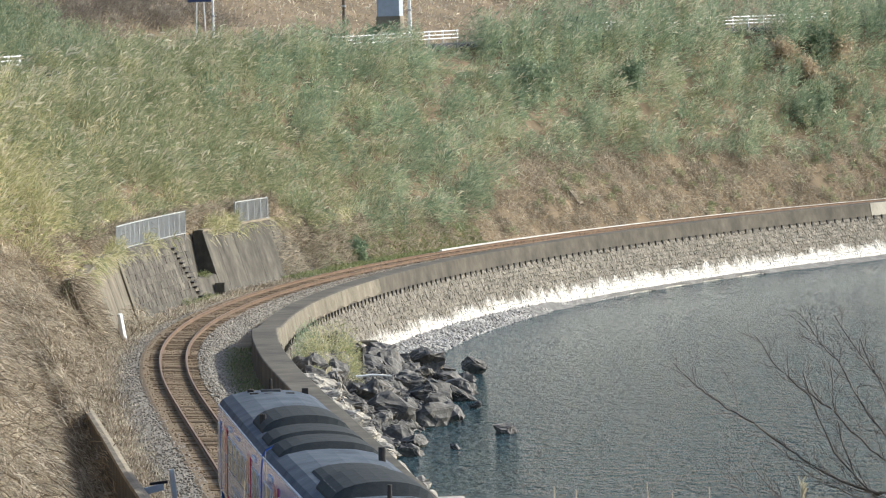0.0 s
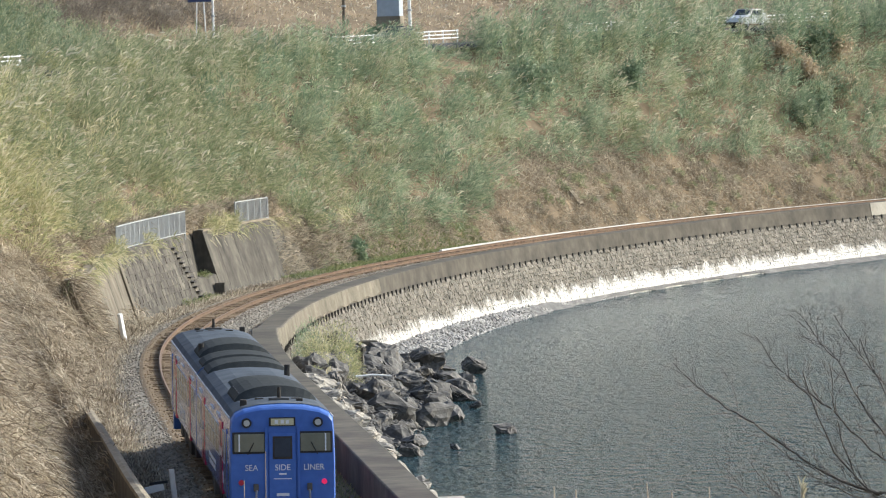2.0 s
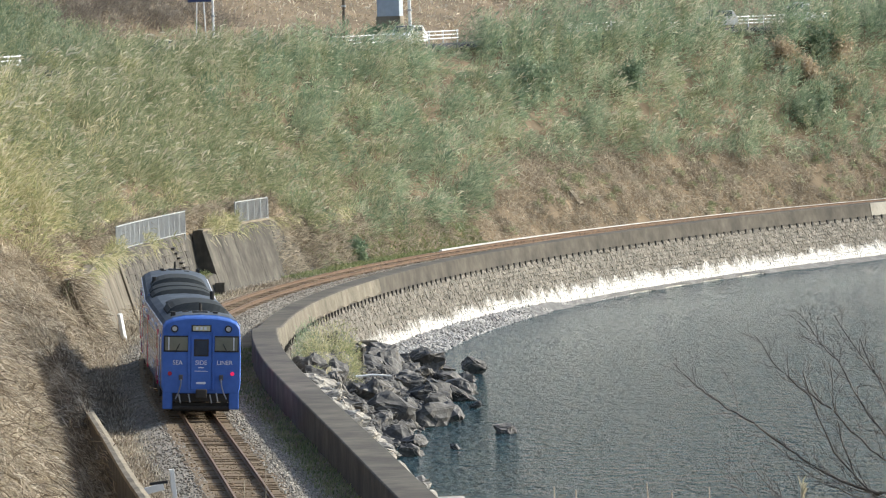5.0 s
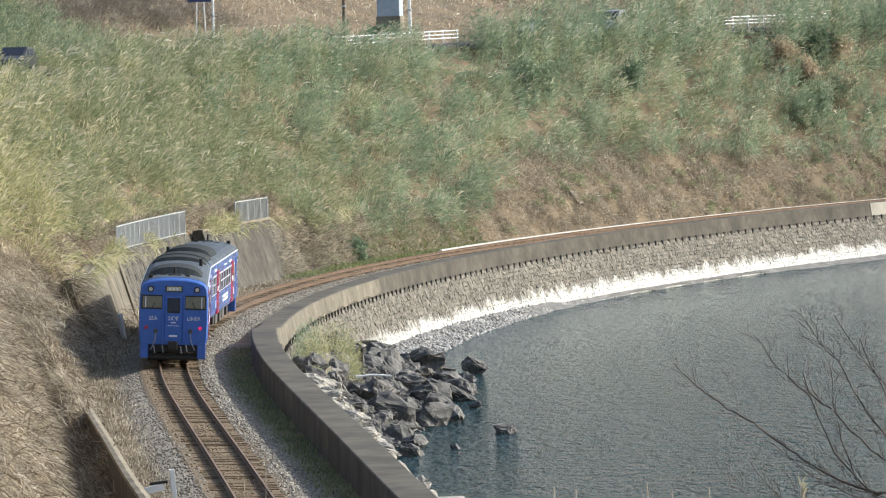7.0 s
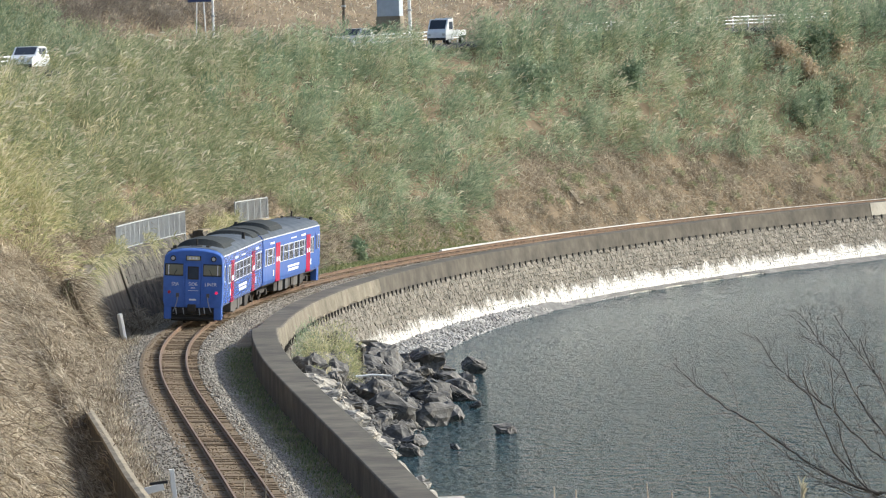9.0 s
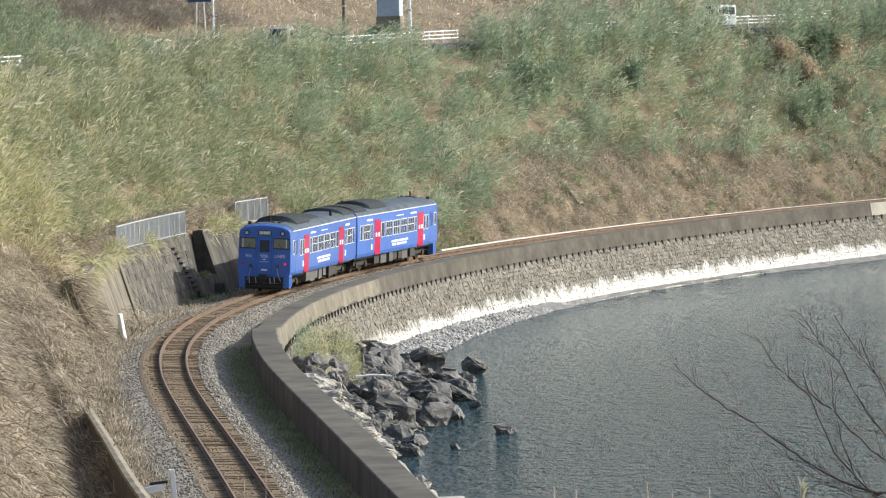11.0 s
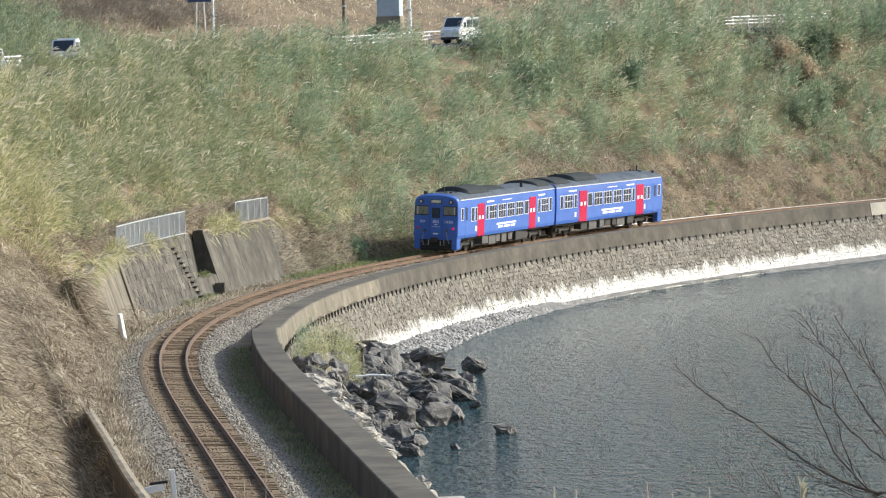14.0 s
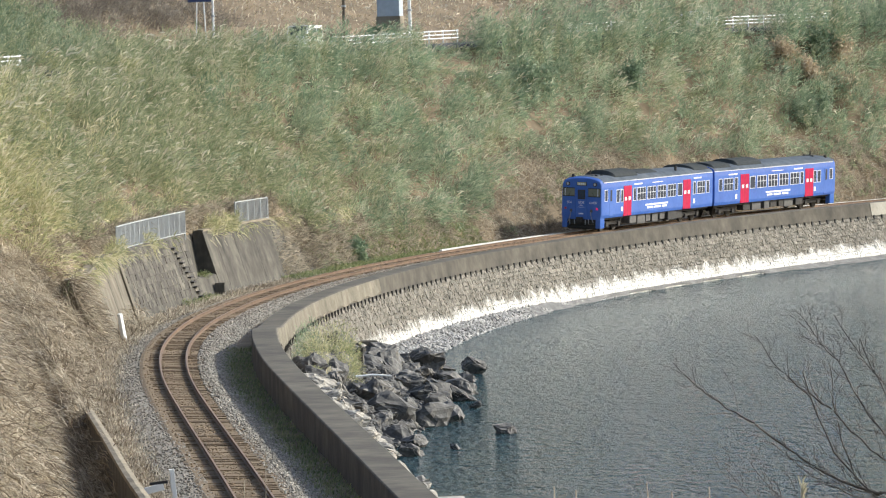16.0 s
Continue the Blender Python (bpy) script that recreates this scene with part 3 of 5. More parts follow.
def build_rocks():
    rnd = random.Random(11)
    dark = [boulder_mesh(i, M_ROCK) for i in range(12)]
    pale = [boulder_mesh(20 + i, M_ROCK_PALE) for i in range(4)]
    spots = []

    def put(s, l, size, me, label, sink=.25, zz=None):
        ob = new("boulder", me)
        z = (float(bank_z(s, l)) if zz is None else zz) + size * (.42 - sink)
        ob.matrix_basis = line_pose(s, l, z) @ Euler((rnd.uniform(-.5, .5), rnd.uniform(-.5, .5), rnd.uniform(0, 6.28))).to_matrix().to_4x4() @ Matrix.Diagonal((size * rnd.uniform(.8, 1.45), size * rnd.uniform(.8, 1.1), size * rnd.uniform(.65, 1.1), 1))
        tagged(ob, label, "rock", "boulders of the shore")

    for k in range(330):
        s = rnd.uniform(62, 127)
        l = rnd.uniform(5.6, rock_edge(s) - .1)
        size = rnd.choice([.5, .6, .7, .85, 1.1, 1.5, 2.0]) * (1.0 if l > 6.5 else .75)
        if any((s - a) ** 2 * .3 + (l - b) ** 2 < (.26 * (size + c)) ** 2 for a, b, c in spots):
            continue
        spots.append((s, l, size))
        put(s, l, size, rnd.choice(dark), "dark angular boulder on the shore below the sea wall")
    for k in range(64):
        s = rnd.uniform(24, 86)
        put(s, rnd.uniform(5.6, 7.0), rnd.uniform(.5, 1.3), rnd.choice(pale), "pale weathered rock heaped against the sea wall")
    for s, l, size in ((126, 12.4, 1.5), (124, 11.0, 1.5), (110, 12.6, 1.5), (92, 12.0, 1.6), (89, 11.2, 1.7), (77, 10.0, 1.2), (72, 9.6, .9)):
        put(s, l, size, rnd.choice(dark), "dark angular boulder at the water's edge", zz=-3.75)
    put(83.0, 14.2, 1.05, dark[2], "lone dark boulder standing in the water", .3, -3.8)
    put(100.0, 13.4, .5, dark[1], "small dark rock awash in the sea", .2, -3.8)
    put(75.0, 11.6, .35, dark[3], "small dark rock awash in the sea", .2, -3.8)
    for s, l in ((133, 6.0), (131, 6.6)):
        put(s, l, 1.3, pale[0], "pale weathered rock on the shingle", .2, -3.4)
    block = new("concrete_block", boxed_mesh("concrete_block", .9, .8, 1.0))
    block.matrix_basis = line_pose(136, 5.9, -3.0, .3)
    tagged(block, "square dark concrete block at the foot of the sea wall", "concrete block")
    slab = new("concrete_block", boxed_mesh("concrete_block", .8, 1.6, 2.4, M_ROCK_PALE))
    slab.matrix_basis = line_pose(.6, 5.05, -.65)
    tagged(slab, "pale concrete block beside the sea wall", "concrete block")
    bm = bmesh.new()
    p, q = at(93.5, 8.0, -1.75), at(94.0, 9.6, -1.80)
    rod(bm, p, (p + q) / 2 + np.array([0, 0, .05]), .05, .045, 8)
    rod(bm, (p + q) / 2 + np.array([0, 0, .05]), q, .045, .03, 8)
    tagged(part("driftwood", bm, M_WHITE, None), "bleached straight driftwood pole lying on the rocks", "driftwood")


def boxed_mesh(name, a, b, c, material=M_CONC_DARK):
    bm = boxed(-a / 2, a / 2, -b / 2, b / 2, -c / 2, c / 2, .06)
    me = bpy.data.meshes.new(name)
    bm.to_mesh(me)
    bm.free()
    me.materials.append(material)
    return me


build_rocks()


# ---- plants ----
def blades(name, base, direction, length, width, material, label, category, bend=.25, seed=0, kind="stuff"):
    """Many tapering bent blades in one mesh; base, direction: (n, 3)."""
    rs = np.random.RandomState(seed)
    n = len(base)
    d = direction / np.linalg.norm(direction, axis=1)[:, None]
    side = np.cross(d, rs.normal(0, 1, (n, 3)))
    side /= np.linalg.norm(side, axis=1)[:, None]
    w, L = width[:, None] / 2, length[:, None]
    mid = base + d * L * .55
    tip = base + d * L + np.array([.3, 0, -1.0]) * L * bend * rs.uniform(.2, 1, (n, 1))
    v = np.stack([base - side * w * .7, base + side * w * .7, mid + side * w, mid - side * w, tip], 1).reshape(-1, 3)
    i = np.arange(n)[:, None] * 5
    quads, tris = i + np.array([[0, 1, 2, 3]]), i + np.array([[3, 2, 4]])
    me = bpy.data.meshes.new(name)
    me.vertices.add(len(v))
    me.vertices.foreach_set("co", v.ravel())
    me.loops.add(7 * n)
    me.polygons.add(2 * n)
    me.loops.foreach_set("vertex_index", np.concatenate([quads.ravel(), tris.ravel()]).astype(np.int32))
    me.polygons.foreach_set("loop_start", np.concatenate([np.arange(n) * 4, 4 * n + np.arange(n) * 3]).astype(np.int32))
    me.update(calc_edges=True)
    me.validate()
    me.materials.append(material)
    ob = new(name, me)
    tagged(ob, label, category, kind=kind)
    return ob


def field(n, s0, s1, l0, l1, seed):
    rs = np.random.RandomState(seed)
    s, l = rs.uniform(s0, s1, n), rs.uniform(l0, l1, n)
    return s, l, hill(s, l), rs


def clump(x, y, z, scale):
    return np.array([noise.noise(Vector((a * scale, b * scale, c * scale))) for a, b, c in zip(x, y, z)])


def road_gap(s, l):
    """Openings in the reeds on to the road."""
    gap = np.zeros(np.shape(s), bool)
    for a, b in ((221.5, 229.5), (264.5, 270.5), (151, 158)):
        gap |= (l < -13.8) & (s > a - (l + 16) * -.9) & (s < b - (l + 16) * -.9)
    return gap


WIND = np.array([.5, -.1, .25])


def mounds(rs, p, r, high, per, wind=1.0):
    """Leaves over mounds of reed: places, directions, lengths, widths and the number of the mound."""
    idx = np.repeat(np.arange(len(p)), per)
    n = len(idx)
    a, c = rs.uniform(0, 6.283, n), rs.rand(n) ** .8
    sn = np.sqrt(1 - np.minimum(c, 1) ** 2)
    f = rs.uniform(.55, 1.0, n)
    out = np.stack([np.cos(a) * sn, np.sin(a) * sn, c], 1)
    tip = WIND[None] * (high[idx] * c ** 2 * .45 * wind)[:, None]
    q = p[idx] + out * np.stack([r[idx] * f, r[idx] * f, high[idx] * f], 1) + tip * np.array([1, 1, 0])
    lean = rs.normal(0, .36, (len(p), 3))[idx]
    d = out * .75 + WIND * wind + lean + rs.normal(0, .45, (n, 3)) + np.array([0, 0, .12])
    return q, d, rs.uniform(.2, .58, n), rs.uniform(.022, .055, n), idx


def build_reeds():
    s, l, z, rs = field(6000, 58, 305, -16.3, -4.8, 21)
    top = rs.rand(6000) < .13                                  # the crest below the road is thicker
    l = np.where(top, rs.uniform(-16.3, -14.4, 6000), l)
    z = hill(s, l)
    low = np.interp(s, [58, 104, 105, 171, 172, 208, 219, 245, 262, 282], [5.9, 4.0, 2.3, 2.3, .9, 1.1, 4.1, 4.0, 3.1, 2.3])
    walled = (s > 106) & (s < 171)
    keep = (z > low + rs.uniform(-.5, .5, len(s))) & ~(walled & (l > -6.3))
    s, l, z = s[keep], l[keep], z[keep]
    # thin out near neighbours, so that mounds stand apart
    near = {}
    ok = []
    for i, (a, b) in enumerate(zip(s, l)):
        key = (int(a / 1.15), int(b / 1.0))
        if near.get(key, 0) < 1:
            near[key] = near.get(key, 0) + 1
            ok.append(i)
    s, l, z = s[ok], l[ok], z[ok]
    p = at(s, l, z)
    c1 = clump(p[:, 0], p[:, 1], p[:, 2], .16)
    c2 = clump(p[:, 0] + 40, p[:, 1], p[:, 2], .45)
    n = len(s)
    high = np.clip(1.75 + 1.5 * c1 + 1.3 * c2 + rs.normal(0, .6, n), .5, 3.6)
    crest = np.interp(s, [150, 160, 170, 185, 213, 218, 224, 232, 245, 300], [1.4, 1.6, 2.5, 2.9, 2.9, 2.5, 2.5, 3.2, 4.0, 4.0])
    high = np.where((l < -13.5) & (s > 110), crest * rs.uniform(.78, 1.12, n), high)
    high = np.where(road_gap(s, l), .45, high)
    by_fence = (((s > 119) & (s < 147)) | ((s > 156) & (s < 168))) & (l > -7.4)
    high = np.where(by_fence, .8, high)
    r = rs.uniform(.6, 1.35, n) * np.where(by_fence, .7, 1.0)
    per = (215 * np.clip(r * high / 1.7, .45, 1.9)).astype(int)
    q, d, L, W, idx = mounds(rs, p, r, high, per)
    tone = s + rs.uniform(-16, 16, n) + 1.6 * (l + 10) + 40 * c2
    # Deep green mounds: the shade of hollows is put into the leaf colour.
    deep = (tone > 185) & (c1 + .6 * rs.normal(0, .4, n) > .10)
    gold, olive = tone < 134, (tone >= 134) & (tone < 188)
    olive |= (tone >= 188) & ~deep & (rs.rand(n) < .3)
    for name, pick, m, label in (("yellow_reeds", gold, M_REED_GOLD, "yellowing reeds on the near part of the bank"), ("olive_reeds", olive & ~gold, M_REED_OLIVE, "olive and straw-tipped reeds leaning in the wind"),
                                 ("deep_green_reeds", deep & ~olive & ~gold, M_REED_DEEP, "deep green reeds, the shade of hollows put into their colour"), ("reed_thicket", ~(gold | olive | deep), M_REED, "dense green reeds leaning in the wind")):
        k = pick[idx]
        blades(name, q[k], d[k], L[k], W[k], m, label, "reeds", bend=.3, seed=len(name))
    # plumes stand over the mounds
    m = np.repeat(np.arange(n), rs.randint(0, 10, n) * np.where(deep, 0, 1) * np.where(by_fence, 0, 1))
    k = len(m)
    a = rs.uniform(0, 6.283, k)
    b = rs.uniform(.1, .8, k)
    q = p[m] + np.stack([np.cos(a) * r[m] * b, np.sin(a) * r[m] * b, high[m] * np.sqrt(1 - b * b) * rs.uniform(.85, 1.05, k)], 1) + WIND * np.array([1, 1, 0]) * (high[m] * .4)[:, None]
    blades("reed_plumes", q, np.array([.65, -.1, .5]) + rs.normal(0, .28, (k, 3)), rs.uniform(.28, .6, k), rs.uniform(.06, .12, k), M_PLUME, "pale feathery plumes of the reeds", "reeds", bend=.3, seed=2)


def build_upper_brush():
    """Reeds and bare brush above the road."""
    for name, n, s0, s1, l0, l1, hi, m, label, seed in (("upper_reeds", 300, 170, 197, -37, -23.6, 2.6, M_REED_OLIVE, "olive reeds and bushes above the coast road", 61),
                                                        ("upper_bushes", 120, 172, 192, -34, -23.8, 3.2, M_REED_DEEP, "deep green bushes above the coast road", 62),
                                                        ("bare_brush", 260, 196, 222, -44, -29.5, 1.7, M_BRUSH, "bare grey-brown brush above the coast road", 63),
                                                        ("far_bushes", 130, 262, 318, -33, -23.8, 2.8, M_REED_DEEP, "deep green bushes beside the far road", 64)):
        s, l, z, rs = field(n, s0, s1, l0, l1, seed)
        high, r = hi * rs.uniform(.55, 1.1, n), rs.uniform(.7, 1.3, n)
        q, d, L, W, idx = mounds(rs, at(s, l, z), r, high, np.full(n, 130), .6)
        blades(name, q, d, L, W, m, label, "brush", bend=.25, seed=seed)


M_BANK = leaf_mat("brown_tan_grass", [(.20, .17, .125), (.33, .285, .215), (.44, .385, .30), (.58, .515, .41)], .3, translucent=.4)


def build_dry_bank():
    s, l, z, rs = field(105000, 167, 300, -9.5, -3.9, 31)
    keep = (z < np.interp(s, [167, 205, 219, 245, 262, 282], [2.2, 2.6, 5.2, 5.0, 4.4, 3.6]) + rs.uniform(-.5, .5, len(s))) & (z > -.4)
    s, l, z = s[keep], l[keep], z[keep]
    p = at(s, l, z)
    c = clump(p[:, 0], p[:, 1], p[:, 2] + 7, .55)
    k = c > -.45
    s, p, c = s[k], p[k], c[k]
    n = len(s)
    p[:, 2] += rs.uniform(0, .7, n) * np.clip(.45 + 1.6 * c, .1, 1.2)
    d = np.array([.2, -.2, .25]) + rs.normal(0, .6, (n, 3))
    d[:, 2] -= .9 * (rs.rand(n) < .4)
    blades("dry_grass", p, d, rs.uniform(.2, .65, n), rs.uniform(.02, .05, n), M_BANK, "dry brown grass and hanging creepers on the lower bank", "dry grass", seed=3)
    s, l, z, rs = field(150, 172, 290, -7.5, -4.4, 34)
    m = len(s)
    q, d, L, W, idx = mounds(rs, at(s, l, z), rs.uniform(.25, .6, m), rs.uniform(.3, .9, m), np.full(m, 90), .4)
    blades("bank_weeds", q, d, L * .8, W, M_REED_OLIVE, "olive weeds scattered over the dry lower bank", "weeds", bend=.45, seed=35)
    s, l, z, rs = field(26000, 190, 330, -46, -22.9, 33)
    p = at(s, l, z)
    n = len(s)
    blades("hill_grass", p, np.array([.3, -.2, .6]) + rs.normal(0, .45, (n, 3)), rs.uniform(.2, .5, n), rs.uniform(.05, .11, n), M_TAN, "dry tan grass on the hillside above the road", "dry grass", seed=9)


def build_vines():
    s, l, z, rs = field(190000, -25, 124, -10.5, -3.9, 41)
    keep = (z < 6.4 - .02 * s + rs.uniform(-1, 1, len(s))) & ((s < 106) | (l > -4.2) | (l < -5.8))
    gully = (l < -4.15) & (l > -6.1 - .045 * np.clip(s - 55, 0, 60)) & (s < 66)
    keep &= ~gully | (rs.rand(len(s)) < .3)
    s, l, z, gully = s[keep], l[keep], z[keep], gully[keep]
    p = at(s, l, z)
    c1 = clump(p[:, 0], p[:, 1], p[:, 2], .5)
    n = len(s)
    p[:, 2] += rs.uniform(-.05, .75, n) * np.clip(.5 + 2.4 * c1, .03, 1.8) * np.where(gully, .4, 1)
    down = np.array([.55, -.15, -.55])
    blades("dead_vines", p, down * rs.choice([-1, 1], n)[:, None] + rs.normal(0, .5, (n, 3)), rs.uniform(.25, .95, n), rs.uniform(.014, .036, n), M_STRAW, "tangled dead brown vines over the near bank", "vines", bend=.3, seed=4)
    k = rs.rand(n) < .004 + .016 * ((l < -4.9 - .045 * np.clip(s - 55, 0, 60)) & (l > -7.4) & (s < 92))
    m = int(k.sum())
    blades("woody_vines", p[k], np.array([.5, -.1, -.75]) + rs.normal(0, .35, (m, 3)), rs.uniform(.6, 1.6, m), rs.uniform(.014, .032, m), M_VINE, "thick woody vine stems hanging on the bank", "vines", bend=.15, seed=14)
    m = 3000
    s2, t2 = rs.uniform(101.5, 109, m), rs.rand(m)
    q = at(s2, -4.15 - 1.1 * t2, -.3 + 3.0 * t2)
    blades("wall_vines", q, np.array([.6, -.3, -.5]) + rs.normal(0, .5, (m, 3)), rs.uniform(.3, 1.0, m), rs.uniform(.02, .05, m), M_STRAW, "dry vines over the end of the retaining wall", "vines", bend=.4, seed=15)
    m = 3200
    s2, t2 = rs.uniform(165, 181, m), rs.rand(m)
    q = at(s2, -4.2 - 1.5 * t2, -.3 + 3.2 * t2)
    blades("bank_edge_grass", q, np.array([.4, -.3, .5]) + rs.normal(0, .5, (m, 3)), rs.uniform(.3, .9, m), rs.uniform(.03, .07, m), M_BANK, "dry grass over the end of the retaining wall", "dry grass", bend=.4, seed=16)
    m = 11000
    q = at(rs.uniform(118, 170, m), -5.8 - rs.rand(m) * .7, 3.0 + rs.rand(m) * 1.3)
    blades("fence_side_growth", q, np.array([.4, -.3, .5]) + rs.normal(0, .5, (m, 3)), rs.uniform(.2, .6, m), rs.uniform(.03, .06, m), M_BANK, "dry growth behind the wall fence", "dry grass", bend=.4, seed=17)
    # growth spilling over the retaining wall
    n = 5200
    s = rs.uniform(104, 184, n)
    s = np.where(rs.rand(n) < .35, rs.uniform(108, 122, n), s)
    ok = ((clump(s, s * 0, s * 0 + 3, .35) > -.12) | (s < 121)) & ~((s > 142.5) & (s < 150))
    s = s[ok]
    n = len(s)
    p = at(s, -5.5 + rs.uniform(-.3, .35, n), 2.75 + rs.uniform(-.3, .3, n) - .5 * (s < 114))
    blades("overhanging_growth", p, np.array([.5, -.2, -.3]) + rs.normal(0, .5, (n, 3)), rs.uniform(.2, .75, n), rs.uniform(.025, .06, n), M_REED_GOLD, "yellow-green growth hanging over the retaining wall", "weeds", bend=.6, seed=12)
    # growth over the fence between its clear panels
    n = 30
    s2 = np.concatenate([rs.uniform(150.5, 159, n), rs.uniform(119, 125, 8), rs.uniform(133, 135.5, 4)])
    n = len(s2)
    q, d, L, W, idx = mounds(rs, at(s2, -5.35, 2.7), rs.uniform(.3, .6, n), rs.uniform(.7, 1.35, n), np.full(n, 90), .5)
    blades("fence_creeper", q, d, L * .7, W * .8, M_REED_GOLD, "yellow-green creeper grown through the wall fence", "creeper", bend=.4, seed=18)
    n = 16
    q, d, L, W, idx = mounds(rs, at(np.concatenate([rs.uniform(136, 146, 12), rs.uniform(145.5, 148.5, 4)]), np.r_[np.full(12, -3.9), np.full(4, -4.7)], np.r_[np.full(12, -.55), np.full(4, .6)]), rs.uniform(.25, .5, n), rs.uniform(.25, .5, n), np.full(n, 70), .3)
    blades("wall_foot_weeds", q, d, L * .4, W * .7, M_GRASS, "green weeds at the foot of the retaining wall", "weeds", bend=.4, seed=19)
    # green weeds and grass beside the line
    s, l, z, rs = field(26000, 164, 206, -6.8, -2.7, 43)
    keep = (z < 1.0)
    s, l, z = s[keep], l[keep], np.maximum(z[keep], -.5)
    p = at(s, l, z)
    blades("verge_grass", p, np.array([0, 0, 1.0]) + rs.normal(0, .4, (len(s), 3)), rs.uniform(.15, .45, len(s)), rs.uniform(.03, .07, len(s)), M_GRASS, "green grass at the foot of the bank", "grass", seed=5)
    rs = np.random.RandomState(45)
    n = 16000
    s, l = rs.uniform(-10, 96, n), rs.uniform(2.0, 3.4, n)
    p = at(s, l, -.55)
    blades("wall_foot_grass", p, np.array([0, 0, 1.0]) + rs.normal(0, .45, (n, 3)), rs.uniform(.1, .32, n), rs.uniform(.02, .045, n), M_GRASS, "patchy green grass in the shade of the sea wall", "grass", seed=6)
    n = 26000
    s, l = rs.uniform(-20, 175, n), -rs.uniform(1.7, 4.0, n)
    p = at(s, l, -.5)
    blades("trackside_weeds", p, np.array([0, 0, 1.0]) + rs.normal(0, .6, (n, 3)), rs.uniform(.1, .4, n), rs.uniform(.015, .04, n), M_STRAW, "dry straw-coloured weeds beside the ballast", "weeds", seed=7)


def shrub(s, l, r, material, label, seed, z=None):
    """A shrub: short trunk with limbs and a crown of small leaf clumps."""
    rs = np.random.RandomState(seed)
    z = float(hill(s, l)) if z is None else z
    root = tagged(new("shrub"), label, "shrub", "shrubs of the hillside")
    root.matrix_basis = Matrix.Translation(at(s, l, z))
    bm = bmesh.new()
    rod(bm, (0, 0, -.3), (.1 * r, 0, .6 * r), .07, .05, 7)
    cs = []
    for k in range(9):
        a = rs.uniform(0, 6.28)
        e = np.array([math.cos(a) * r * rs.uniform(.25, .8), math.sin(a) * r * rs.uniform(.25, .8), r * rs.uniform(.5, 1.5)])
        rod(bm, (.1 * r, 0, .5 * r), e, .035, .015, 5)
        cs.append(e)
    part("trunk", bm, M_TWIG, root)
    n = 1800
    c = np.array(cs)[rs.randint(0, 9, n)]
    p = c + rs.normal(0, .24 * r, (n, 3))
    me = blades("crown", p, rs.normal(0, 1, (n, 3)) + np.array([0, 0, .3]), rs.uniform(.15, .35, n), rs.uniform(.07, .14, n), material, "", "", seed=seed, kind="")
    me.parent = root


def stones(name, s, l, z, size, material, label, category, seed, parent=None):
    """Many small six-cornered stones in one mesh."""
    rs = np.random.RandomState(seed)
    n = len(s)
    c = at(s, l, z)
    ax = np.array([[1, 0, 0], [0, 1, 0], [-1, 0, 0], [0, -1, 0], [0, 0, 1], [0, 0, -1]], float)
    a = rs.uniform(0, 6.28, n)
    v = ax[None] * size[:, None, None] * rs.uniform(.35, .75, (n, 6, 1)) + rs.normal(0, .12, (n, 6, 3)) * size[:, None, None]
    x, y = v[..., 0] * np.cos(a)[:, None] - v[..., 1] * np.sin(a)[:, None], v[..., 0] * np.sin(a)[:, None] + v[..., 1] * np.cos(a)[:, None]
    v = np.stack([x, y, v[..., 2] * .8], -1) + c[:, None]
    f = np.array([(0, 1, 4), (1, 2, 4), (2, 3, 4), (3, 0, 4), (1, 0, 5), (2, 1, 5), (3, 2, 5), (0, 3, 5)])
    f = (np.arange(n)[:, None, None] * 6 + f[None]).reshape(-1)
    me = bpy.data.meshes.new(name)
    me.vertices.add(6 * n)
    me.vertices.foreach_set("co", v.ravel())
    me.loops.add(len(f))
    me.loops.foreach_set("vertex_index", f.astype(np.int32))
    me.polygons.add(8 * n)
    me.polygons.foreach_set("loop_start", (np.arange(8 * n) * 3).astype(np.int32))
    me.update(calc_edges=True)
    me.materials.append(material)
    tagged(new(name, me), label, category, kind="stuff")


